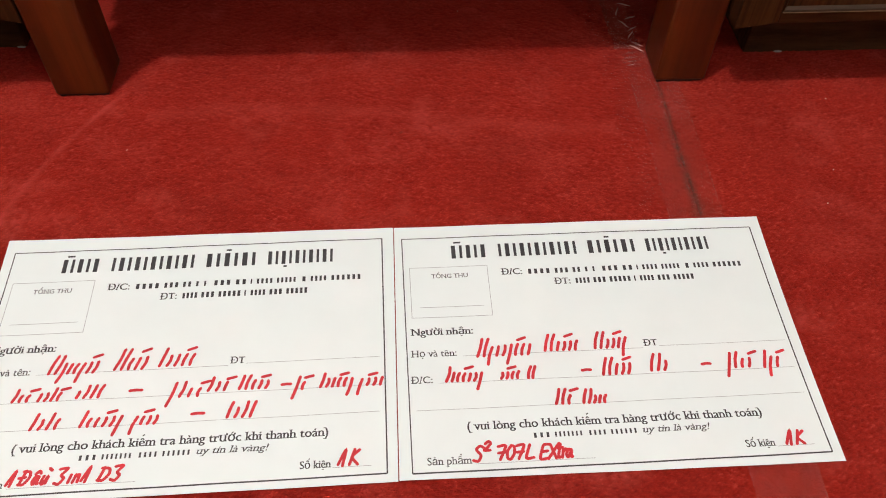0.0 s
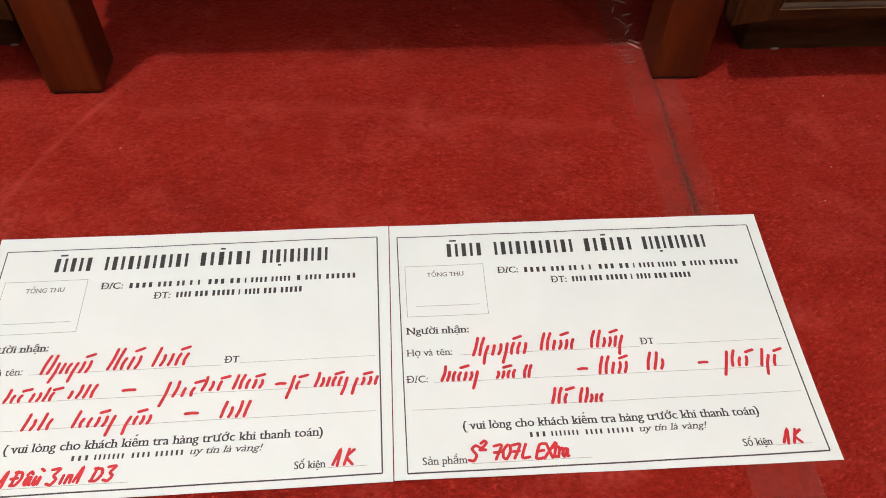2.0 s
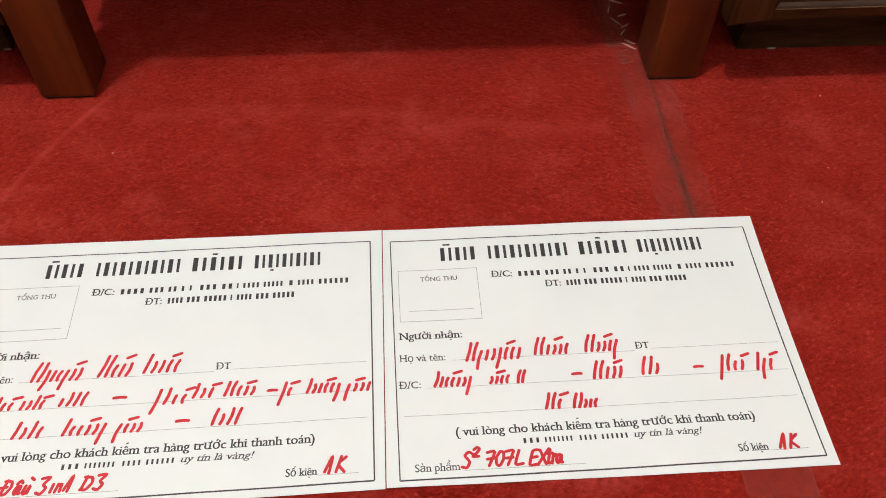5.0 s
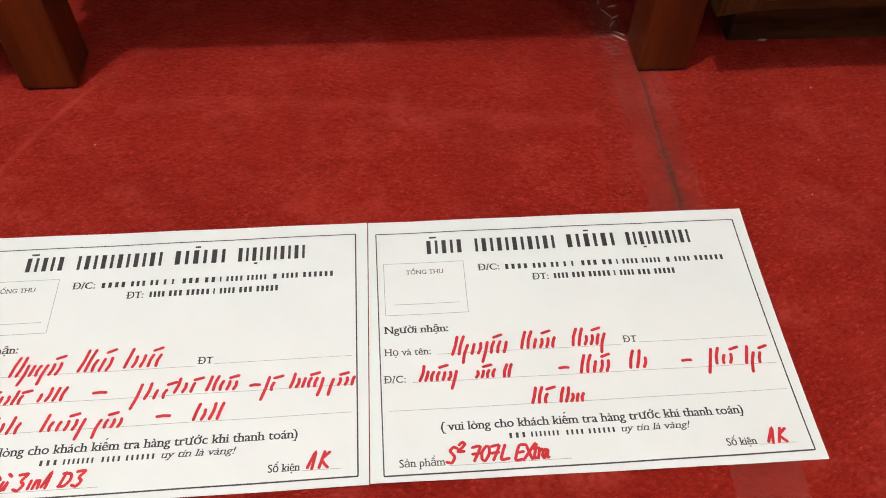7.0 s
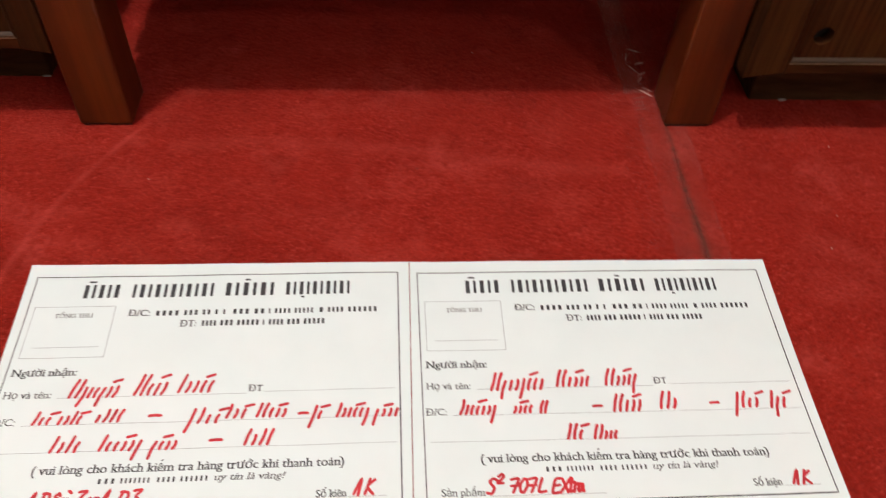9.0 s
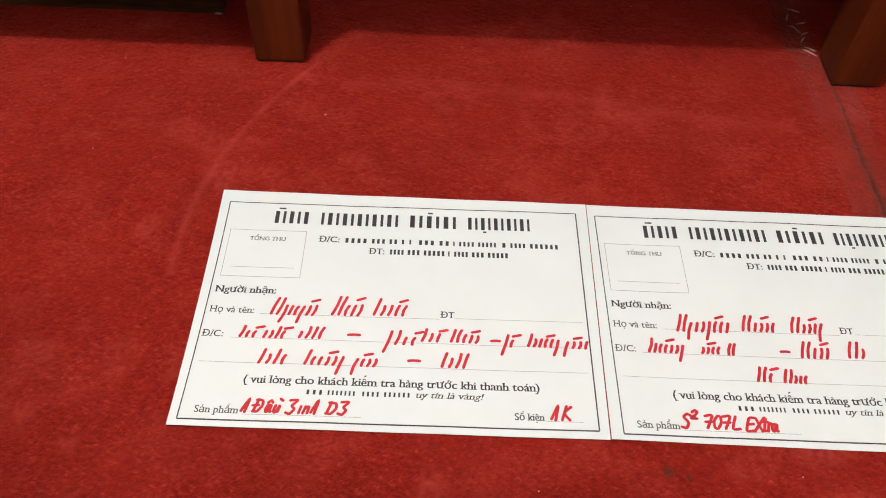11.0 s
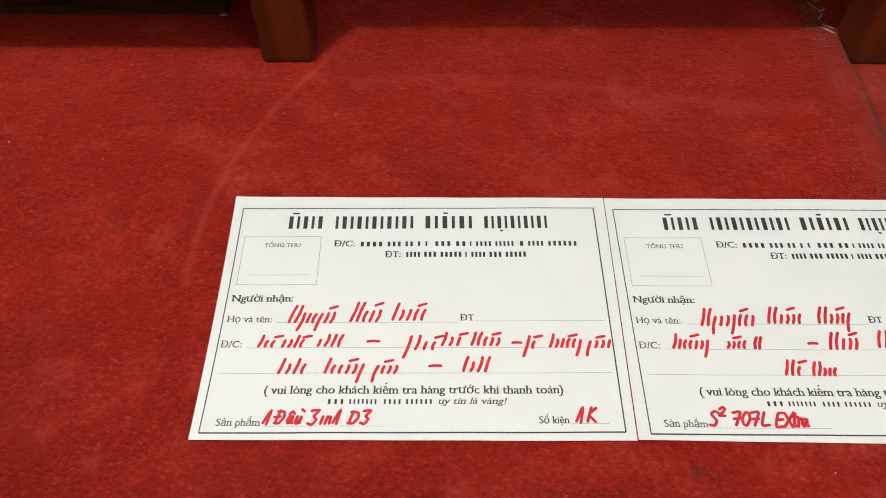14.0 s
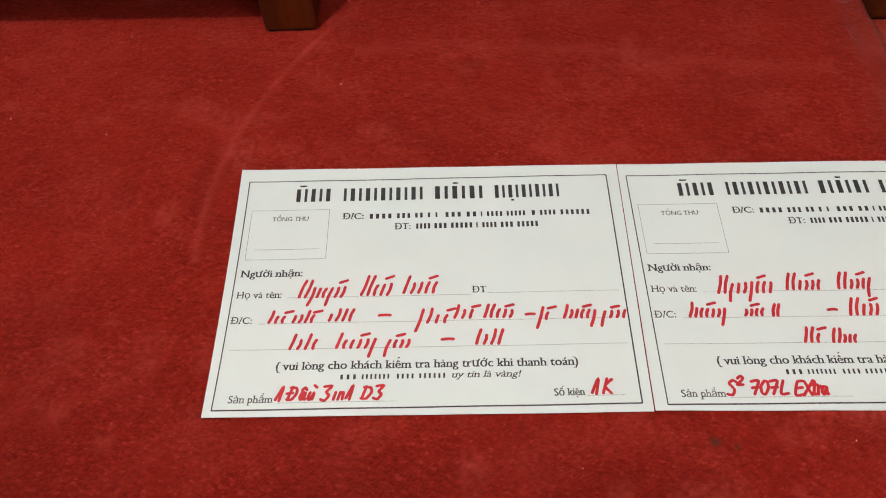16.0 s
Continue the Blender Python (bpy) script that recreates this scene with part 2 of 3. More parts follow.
def gap(y):
    """Half the width of the seam's opening."""
    return 0.0006 * (1 + 0.7 * math.sin(y * 210)) * math.exp(-(((y - 0.28) / 0.115) ** 4)) + 0.00003


def field(x, y, cell, seed):
    """Smooth random field about -1 to 1, by cubic blending of a random lattice."""
    table = np.random.RandomState(seed).uniform(-1, 1, (64, 64))
    u, v = x / cell, y / cell
    i, j = np.floor(u).astype(int), np.floor(v).astype(int)
    fu, fv = u - i, v - j
    fu, fv = fu * fu * (3 - 2 * fu), fv * fv * (3 - 2 * fv)
    g = lambda a, b: table[a % 64, b % 64]
    return (g(i, j) * (1 - fu) + g(i + 1, j) * fu) * (1 - fv) + (g(i, j + 1) * (1 - fu) + g(i + 1, j + 1) * fu) * fv


def crease(y):
    """The x of the faint worn crease that runs out from the table's leg."""
    k = y - 0.215
    return -0.018 + 0.185 * k + 1.50 * k * k


def wear_at(x, y):
    line = 0.46 * np.exp(-(((x - crease(y)) / 0.0034) ** 2)) * ((y > 0.12) & (y < 0.385))
    fold = 0.22 * np.exp(-(((y - 0.338 - 0.02 * np.sin(x * 9)) / 0.008) ** 2)) * ((x > 0.08) & (x < 0.50))
    patch = np.clip(field(x, y, 0.055, 3) * 0.6 + field(x, y, 0.018, 4) * 0.5 - 0.28, 0, 1) * (0.50 + 0.5 * field(x, y, 0.0035, 6))
    return np.clip((line + fold) * (0.75 + 0.4 * field(x, y, 0.012, 5)) + patch, 0, 0.8)


def painted_dim_at(x, y):
    """Dims the pile's colour at left and front like weaker light, plus random spots."""
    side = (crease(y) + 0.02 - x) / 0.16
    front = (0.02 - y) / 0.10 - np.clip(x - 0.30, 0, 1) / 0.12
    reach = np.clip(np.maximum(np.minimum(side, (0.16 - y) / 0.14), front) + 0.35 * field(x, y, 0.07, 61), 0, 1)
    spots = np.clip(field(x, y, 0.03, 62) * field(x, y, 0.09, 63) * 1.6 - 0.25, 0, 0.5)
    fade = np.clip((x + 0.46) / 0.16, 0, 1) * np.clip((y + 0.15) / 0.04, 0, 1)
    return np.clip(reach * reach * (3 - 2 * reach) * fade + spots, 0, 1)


SPOTS = ((0.332, -0.020, 0.0022), (0.3445, -0.0235, 0.0012), (0.306, 0.322, 0.0008))


def dirt_at(x, y):
    d = np.zeros_like(x)
    for sx, sy, r in SPOTS:
        d = np.maximum(d, 0.9 * np.exp(-(((x - sx) ** 2 + (y - sy) ** 2) / (2 * r * r))))
    ys = np.linspace(-0.3, 0.9, 600)
    edge = np.interp(y, ys, [seam(v) for v in ys])
    half = np.interp(y, ys, [gap(v) for v in ys])
    grime = np.exp(-(((y - 0.28) / 0.125) ** 4)) * (0.9 + 0.5 * field(x, y, 0.007, 51))
    spread = half + 0.0015 + 0.0018 * np.clip((0.36 - y) / 0.12, 0, 1)
    d = np.maximum(d, np.clip(0.9 * grime, 0, 0.9) * np.exp(-(((x - edge) / spread) ** 2)))
    return d


def carpet_sheet(side):
    """One sheet of carpet backing, up to the seam."""
    bm = bmesh.new()
    rows = []
    steps = [Y0 + 0.001] + [-0.35 + 0.01 * i for i in range(130)] + [Y1 - 0.001]
    for y in steps:
        inner = seam(y) + side * gap(y)
        outer = (X1 - 0.001) if side > 0 else (X0 + 0.001)
        rows.append([bm.verts.new((x, y, z)) for x, z in ((inner, -0.0085), (inner, -PILE), (outer, -PILE), (outer, -0.0085))])
    for a, b in zip(rows, rows[1:]):
        for i in range(4):
            bm.faces.new((a[i], a[(i + 1) % 4], b[(i + 1) % 4], b[i]))
    bm.faces.new(rows[0])
    bm.faces.new(rows[-1][::-1])
    bmesh.ops.recalc_face_normals(bm, faces=bm.faces[:])
    return bm


def pile_mesh(side, pitch, seed):
    """The short pile as a fine uneven relief, where the camera passes near."""
    rs = np.random.RandomState(seed)
    y = np.arange(-0.16, 0.72, pitch)
    edge = np.array([seam(v) + side * (gap(v) - 0.0004) for v in y])
    outer = 1.05 if side > 0 else -0.50
    count = int(abs(outer - 0.5475) / pitch)
    f = np.linspace(0, 1, count)
    x = edge[:, None] + (outer - edge)[:, None] * f[None, :]
    y = np.repeat(y[:, None], count, 1)
    x += rs.normal(0, pitch * 0.18, x.shape) * (f[None, :] > 0.004)
    y = y + rs.normal(0, pitch * 0.18, y.shape)
    # combed tufts: short strands that lie across, longer than they are deep
    loose = rs.normal(0, 1, x.shape)
    drift = np.roll(loose, 1, 0)
    strand = loose + 0.85 * np.roll(loose, 1, 1) + 0.45 * np.roll(drift, 2, 1)
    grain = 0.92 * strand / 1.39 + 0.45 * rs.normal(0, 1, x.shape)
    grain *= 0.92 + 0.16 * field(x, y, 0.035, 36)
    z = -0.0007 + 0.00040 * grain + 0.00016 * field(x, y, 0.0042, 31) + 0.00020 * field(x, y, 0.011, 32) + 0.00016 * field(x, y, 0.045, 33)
    wear = wear_at(x, y)
    ridge = np.exp(-(((x - crease(y)) / 0.0035) ** 2)) * ((y > 0.12) & (y < 0.40))
    z += 0.0006 * ridge * (1 + 0.5 * field(x, y, 0.01, 34))
    near = np.abs(x - edge[:, None])
    z -= 0.0009 * np.exp(-((near / 0.0012) ** 2))
    z = np.minimum(z, 0.0002)
    rows, cols = x.shape
    index = np.arange(rows * cols, dtype=np.int32).reshape(rows, cols)
    quads = np.stack([index[:-1, :-1], index[:-1, 1:], index[1:, 1:], index[1:, :-1]], -1).reshape(-1, 4)
    if side < 0:
        quads = quads[:, ::-1]
    k = len(quads)
    me = bpy.data.meshes.new("pile")
    me.vertices.add(rows * cols)
    me.vertices.foreach_set("co", np.stack([x, y, z], -1).ravel())
    me.loops.add(4 * k)
    me.loops.foreach_set("vertex_index", np.ascontiguousarray(quads).ravel())
    me.polygons.add(k)
    me.polygons.foreach_set("loop_start", np.arange(0, 4 * k, 4, dtype=np.int32))
    me.update(calc_edges=True)
    me.polygons.foreach_set("use_smooth", np.ones(k, dtype=bool))
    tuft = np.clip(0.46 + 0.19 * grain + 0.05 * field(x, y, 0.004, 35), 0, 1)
    for title, values in (("wear", wear), ("painted_dim", painted_dim_at(x, y)), ("dirt", dirt_at(x, y)), ("tuft", tuft)):
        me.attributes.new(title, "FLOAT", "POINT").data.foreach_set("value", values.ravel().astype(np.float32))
    me.materials.append(CARPET)
    return me


def carpet(side, pitch, seed):
    ob = tagged(obj("carpet", carpet_sheet(side), CARPET), "worn red short-pile carpet laid on the floor, taped at its seam", "carpet", "carpet sheets", "structure")
    level = ob.data.attributes.new("tuft", "FLOAT", "POINT")
    level.data.foreach_set("value", np.full(len(ob.data.vertices), 0.5, dtype=np.float32))
    pile = new("pile", pile_mesh(side, pitch, seed))
    pile.parent = ob
    tagged(pile, kind="stuff")
    return ob


carpet(-1, 0.00115, 11)
carpet(1, 0.00115, 12)


# ---- the clear tape over the seam ----
def tape_strip(x0, width, y0, y1, height, seed):
    bm = bmesh.new()
    rs = random.Random(seed)
    rows = []
    for i in range(int((y1 - y0) / 0.0035) + 1):
        y = y0 + i * 0.0035
        rough = math.exp(-(((y - 0.445) / 0.035) ** 2))
        row = []
        for j in range(15):
            f = j / 14
            x = x0 + width * f + 0.0012 * math.sin(y * 23) + (0.003 * (y - 0.2) if y > 0.2 else 0)
            z = height + 0.00008 * noise.noise((x * 60, y * 40, 0)) + 0.0035 * rough * abs(noise.noise((x * 110 + y * 60, y * 240 - x * 90, 4))) ** 0.7
            row.append(bm.verts.new((x + (rs.uniform(-0.0004, 0.0004) if j in (0, 14) else 0), y, z)))
        rows.append(row)
    for a, b in zip(rows, rows[1:]):
        for p in range(14):
            bm.faces.new((a[p], a[p + 1], b[p + 1], b[p])).smooth = True
    return bm


def tape_fold(x, y, z, length, turn, high):
    """A pinched ridge in the film: a small arched sliver, thinning to its ends."""
    bm, rows = bmesh.new(), []
    c, s = math.cos(math.radians(turn)), math.sin(math.radians(turn))
    for i in range(9):
        f = i / 8
        swell = math.sin(math.pi * (0.08 + 0.84 * f))
        row = []
        for j in range(5):
            a = math.pi * j / 4
            along, across = (f - 0.5) * length, -math.cos(a) * 0.0008 * swell + 0.0005 * math.sin(6 * f)
            row.append(bm.verts.new((x + along * c - across * s, y + along * s + across * c, z + math.sin(a) * high * swell)))
        rows.append(row)
    for a, b in zip(rows, rows[1:]):
        for p in range(4):
            bm.faces.new((a[p], a[p + 1], b[p + 1], b[p])).smooth = True
    return bm


def adhesive_tape():
    thing = empty("adhesive_tape", (0.544, 0.2, 0.0), "wrinkled clear packing tape stuck along the carpet seam", "tape")
    part("strip", tape_strip(0.5215, 0.045, -0.35, 0.43, 0.00028, 5), TAPE, thing)
    part("strip", tape_strip(0.5165, 0.0255, 0.43, 0.80, 0.00032, 5), GLOSSY_TAPE, thing, "crumpled glossy clear tape, its reflection painted as haze")
    part("strip", tape_strip(0.5422, 0.024, 0.43, 0.80, 0.00028, 8), TAPE, thing)
    part("strip", tape_strip(0.4965, 0.0235, 0.22, 0.80, 0.00022, 6), OLD_TAPE, thing, "older flattened clear tape")
    for x0, y0, y1 in ((0.5213, -0.35, 0.385), (0.5657, -0.35, 0.385)):
        part("strip_edge", tape_strip(x0, 0.0009, y0, y1, 0.00036, 7), TAPE_EDGE, thing, "pale lifted tape edge")
    for film in thing.children:
        film.visible_shadow = False
    rs = random.Random(9)
    folds = [(0.531, 0.405, 0.016, 12), (0.530, 0.4105, 0.017, 15), (0.5305, 0.4165, 0.014, 10), (0.531, 0.4225, 0.015, 18), (0.5385, 0.430, 0.016, -38), (0.541, 0.437, 0.012, -30), (0.537, 0.452, 0.013, 62), (0.541, 0.462, 0.012, 40), (0.534, 0.470, 0.016, -55), (0.542, 0.480, 0.012, 25), (0.531, 0.492, 0.018, 75), (0.540, 0.503, 0.014, -20)]
    for x, y, length, turn in folds:
        part("wrinkle", tape_fold(x, y, 0.0008 + rs.uniform(0, 0.0012), length, turn, rs.uniform(0.0008, 0.0014)), FOLD if y < 0.425 else GLINT, thing, "pinched wrinkle, its glint painted as milky haze")
    return settle(thing)


adhesive_tape()


# ---- the small table whose front legs are seen ----
def table():
    thing = empty("wooden_table", (0.295, 0.62, 0.0), "orange-brown varnished wooden table with square legs on the carpet", "table")
    part("tabletop", box(-0.014, 0.604, 0.372, 0.87, 0.40, 0.43, 0.004), LEG_WOOD, thing)
    part("apron", box(0.0435, 0.5455, 0.3775, 0.398, 0.20, 0.3995, 0.002), LEG_WOOD, thing, "front rail between the legs")
    for x0 in (-0.012, 0.585):
        part("apron", box(x0, x0 + 0.018, 0.434, 0.799, 0.20, 0.3995, 0.002), LEG_WOOD, thing, "side rail between the legs")
    for x0, x1, y0 in ((-0.005, 0.043, 0.380), (0.546, 0.593, 0.380), (-0.005, 0.043, 0.80), (0.546, 0.593, 0.80)):
        part("leg", box(x0, x1, y0, y0 + 0.049, 0.0013, 0.3995, 0.0026, 3), LEG_WOOD, thing, "orange-brown varnished square leg")
        # Added dark pad draws the contact shade under each leg.
        part("foot_pad", box(x0 + 0.0022, x1 - 0.0022, y0 + 0.0022, y0 + 0.0468, -0.0042, 0.0011, 0.0006, 1), CONTACT_SHADE, thing, "thin dark pad added as the leg's contact shade")
    return settle(thing)


table()


# ---- the two dark cabinets beside and behind the legs ----
def drilled_panel(x0, x1, y0, y1, z0, z1, hx, hz, radius, deep):
    """A board with a blind round hole in its front face."""
    bm, n = bmesh.new(), 24
    rim = [(hx + radius * math.cos(2 * math.pi * i / n), hz + radius * math.sin(2 * math.pi * i / n)) for i in range(n)]
    rect = [(x0, z0), (x1, z0), (x1, z1), (x0, z1)]
    front = [bm.verts.new((x, y0, z)) for x, z in rect + rim]
    back = [bm.verts.new((x, y1, z)) for x, z in rect]
    cup = [bm.verts.new((x, y0 + deep, z)) for x, z in rim]
    for tri in geometry.tessellate_polygon([[Vector((x, z, 0)) for x, z in rect], [Vector((x, z, 0)) for x, z in rim]]):
        bm.faces.new([front[t] for t in tri])
    for i in range(4):
        bm.faces.new((front[i], front[(i + 1) % 4], back[(i + 1) % 4], back[i]))
    for i in range(n):
        bm.faces.new((front[4 + i], front[4 + (i + 1) % n], cup[(i + 1) % n], cup[i]))
    bm.faces.new(back)
    bm.faces.new(cup)
    bmesh.ops.recalc_face_normals(bm, faces=bm.faces[:])
    return bm


def moulding(ends, y0, x0, x1, z0, z1, wide=0.0042):
    """A strip that slopes from the frame's front edge down to the sunk panel, mitred at its ends."""
    bm = bmesh.new()
    rows = []
    for x, z in ends:
        inner_x = x + (wide if abs(x - x0) < 1e-6 else -wide)
        inner_z = z + (wide if abs(z - z0) < 1e-6 else -wide)
        rows.append([bm.verts.new(c) for c in ((x, y0 + 0.0002, z), ((x * 0.55 + inner_x * 0.45), y0 + 0.0008, (z * 0.55 + inner_z * 0.45)), (inner_x, y0 + 0.0034, inner_z), (x, y0 + 0.0034, z))])
    for i in range(4):
        bm.faces.new((rows[0][i], rows[1][i], rows[1][(i + 1) % 4], rows[0][(i + 1) % 4]))
    bm.faces.new(rows[0])
    bm.faces.new(rows[1][::-1])
    bmesh.ops.recalc_face_normals(bm, faces=bm.faces[:])
    return bm


def cabinet(x0, x1, y0, inset0, inset1, plinth_y, bottom, hole_x, hole_z, panel0, panel1, back1=0.0015):
    thing = empty("cabinet", ((x0 + x1) / 2, y0 + 0.2, 0), "dark walnut cabinet with a framed panel front on a recessed plinth", "cabinet", "dark cabinets")
    top = 0.27
    part("plinth", box(x0 + inset0, x1 - inset1, plinth_y, y0 + 0.40, -0.002, bottom - 0.001, 0.0015), PLINTH_WOOD, thing, "dark recessed wooden plinth")
    part("body", box(x0 + 0.0015, x1 - back1, y0 + 0.018, y0 + 0.42, bottom, top, 0.002), DARK_WOOD, thing)
    ledge = bottom + 0.0155
    # door front: a sunk panel with a finger hole between two stiles and two rails
    door = part("door", drilled_panel(panel0, panel1, y0 + 0.0035, y0 + 0.0175, ledge, top - 0.03, hole_x, hole_z, 0.0085, 0.012), DARK_WOOD, thing, "sunk panel of vertical walnut grain")
    for a, b in ((x0, panel0), (panel1, x1)):
        bm = box(a, b, y0, y0 + 0.0175, bottom + 0.005, top, 0.0008, 1)
        for v in bm.verts:
            # the foot of each stile runs a little lower towards the cabinet's corner
            if v.co.z < bottom + 0.01:
                v.co.z -= 0.0055 * (abs(v.co.x - (b if a == x0 else a)) / (b - a)) ** 1.5
        part("stile", bm, DARK_WOOD, door)
    part("rail", box(panel0, panel1, y0 + 0.0001, y0 + 0.0175, bottom + 0.005, ledge - 0.0001, 0.0006, 1), RAIL_WOOD, door, "walnut bottom rail")
    part("rail", box(panel0, panel1, y0 + 0.0001, y0 + 0.0175, top - 0.0297, top, 0.0006, 1), RAIL_WOOD, door)
    # Bottom moulding paler than its sides: the ledge's highlight is in its colour.
    for ends, wood, words in ((((panel0, ledge), (panel1, ledge)), HIGHLIT_WORN_WOOD, "sloped moulding with a worn pale edge and a painted highlight"), (((panel0, top - 0.03), (panel0, ledge)), DARK_WOOD, ""), (((panel1, ledge), (panel1, top - 0.03)), DARK_WOOD, "")):
        part("moulding", moulding(ends, y0, panel0, panel1, ledge, top - 0.03), wood, door, words)
    part("worn_edge", box(panel0 + 0.001, panel1 - 0.001, y0 - 0.0004, y0 + 0.0004, ledge - 0.0006, ledge + 0.0003, 0.0003, 1), PALE_WOOD, door, "worn pale wood edge")
    # Black disc at the bottom paints the shade inside the hole.
    bm = lathe([(0.0084, 0.0), (0.0084, 0.0006)], 24)
    bmesh.ops.transform(bm, matrix=pose(hole_x, y0 + 0.0152, hole_z, 90, 0, 0), verts=bm.verts[:])
    part("finger_hole", bm, HOLE_SHADE, door, "black disc painted for the shade inside the round hole")
    settle(thing)
    for child in thing.children:
        for sub in child.children:
            sub.matrix_parent_inverse = Matrix.Identity(4)
    return thing


cabinet(0.5940, 1.02, 0.359, 0.049, 0.03, 0.423, 0.0735, 0.6530, 0.115, 0.630, 0.984)
cabinet(-0.457, -0.0066, 0.380, 0.03, 0.0454, 0.456, 0.079, -0.060, 0.120, -0.421, -0.030, 0.034)


# ---- the two printed labels ----
class Sheet:
    """A sheet of paper by its four corners, with a slight curl; the print follows it."""

    def __init__(self, corners, frame_corners, bow, curl):
        self.corners, self.bow, self.curl = [Vector((*c, 0)) for c in corners], bow, curl
        self.frame_corners = [Vector(c) for c in frame_corners]

    def lift(self, x, y):
        bl, br, tr, tl = self.corners
        u = (x - bl.x) / (br.x - bl.x)
        v = (y - bl.y) / (tl.y - bl.y)
        z = 0.0006 + self.curl[0] * max(0, 0.25 - v) ** 2 * 16 + self.curl[1] * max(0, v - 0.7) ** 2 * 11
        z += 0.00016 * math.sin(21 * u + 2.5 * v + 3 * self.curl[2])
        z += 0.0003 * math.sin(5 * u + self.curl[2]) * math.cos(3.4 * v) + self.curl[3] * max(0, abs(u - 0.5) - 0.3) ** 2 * 25
        return z

    def spot(self, u, v):
        """From the print's own layout to the sheet, by the corners of its printed frame."""
        bl, br, tr, tl = self.frame_corners
        a, b = (u - 0.0085) / 0.2805, (v - 0.0045) / 0.194
        p = bl.lerp(br, a).lerp(tl.lerp(tr, a), b)
        return p.x + (1 - a) * self.bow[0] * b * (1 - b) * 4 + a * self.bow[1] * b * (1 - b) * 4, p.y

    def mesh(self):
        bl, br, tr, tl = self.corners
        nu, nv, bm, grids = 36, 26, bmesh.new(), []
        for deep in (0.0, -0.00025):
            g = []
            for j in range(nv + 1):
                a, b = bl.lerp(tl, j / nv), br.lerp(tr, j / nv)
                row = []
                for i in range(nu + 1):
                    p = a.lerp(b, i / nu)
                    p.x += (self.bow[0] * (1 - i / nu) + self.bow[1] * i / nu) * (j / nv) * (1 - j / nv) * 4
                    row.append(bm.verts.new((p.x, p.y, self.lift(p.x, p.y) + deep)))
                g.append(row)
            grids.append(g)
        t, d = grids
        for j in range(nv):
            for i in range(nu):
                bm.faces.new((t[j][i], t[j][i + 1], t[j + 1][i + 1], t[j + 1][i])).smooth = True
                bm.faces.new((d[j][i], d[j + 1][i], d[j + 1][i + 1], d[j][i + 1])).smooth = True
        rim = lambda g: g[0][:] + [r[-1] for r in g[1:]] + g[-1][-2::-1] + [r[0] for r in g[-2:0:-1]]
        a, b = rim(t), rim(d)
        for i in range(len(a)):
            k = (i + 1) % len(a)
            bm.faces.new((a[i], b[i], b[k], a[k]))
            for ring in (a, b):
                bm.edges.get((ring[i], ring[k])).smooth = False
        return bm


INK = 0.00009


def bars(sheet, quads, layout=True, bm=None, rise=INK):
    """Flat inked bars: each a run of (u, v) centre points with a width across, laid on the sheet."""
    bm = bm or bmesh.new()
    for k, (p, q, width) in enumerate(quads):
        p, q = Vector(p), Vector(q)
        along = (q - p).normalized()
        side = Vector((-along.y, along.x)) * width / 2
        steps = max(1, int((q - p).length / 0.012))
        last = None
        for s in range(steps + 1):
            m = p.lerp(q, s / steps)
            pair = []
            for e in (m + side, m - side):
                x, y = sheet.spot(*e) if layout else e
                pair.append(bm.verts.new((x, y, sheet.lift(x, y) + rise + 0.000004 * (k % 9))))
            if last:
                bm.faces.new((last[0], last[1], pair[1], pair[0]))
            last = pair
    return bm


def outline(text):
    """Closed outlines of words in the built-in font, as lists of 2D points."""
    data = bpy.data.curves.new("text", "FONT")
    data.body, data.size = text, 1.0
    ob = new("text", data)
    bpy.context.view_layer.update()
    graph = bpy.context.evaluated_depsgraph_get()
    done = ob.evaluated_get(graph)
    loops = []
    for spline in done.to_curve(graph).splines:
        pts, run = [], spline.bezier_points
        for a, b in zip(run, list(run[1:]) + [run[0]]):
            chord = b.co - a.co
            bent = (a.handle_right - a.co).cross(chord).length + (b.handle_left - b.co).cross(chord).length > 1e-5
            for k in range(4 if bent else 1):
                t = k / 4
                p = a.co * (1 - t) ** 3 + a.handle_right * 3 * t * (1 - t) ** 2 + b.handle_left * 3 * t * t * (1 - t) + b.co * t ** 3
                if not pts or (p.xy - pts[-1]).length > 1e-4:
                    pts.append(p.xy.copy())
        while len(pts) > 2 and (pts[0] - pts[-1]).length < 1e-4:
            pts.pop()
        if len(pts) > 2:
            loops.append(pts)
    done.to_curve_clear()
    bpy.data.objects.remove(ob)
    bpy.data.curves.remove(data)
    return loops


def area(loop):
    return sum(a.x * b.y - b.x * a.y for a, b in zip(loop, loop[1:] + loop[:1])) / 2


def inside(p, loop):
    hit = False
    for a, b in zip(loop, loop[1:] + loop[:1]):
        if (a.y > p.y) != (b.y > p.y) and p.x < (b.x - a.x) * (p.y - a.y) / (b.y - a.y) + a.x:
            hit = not hit
    return hit


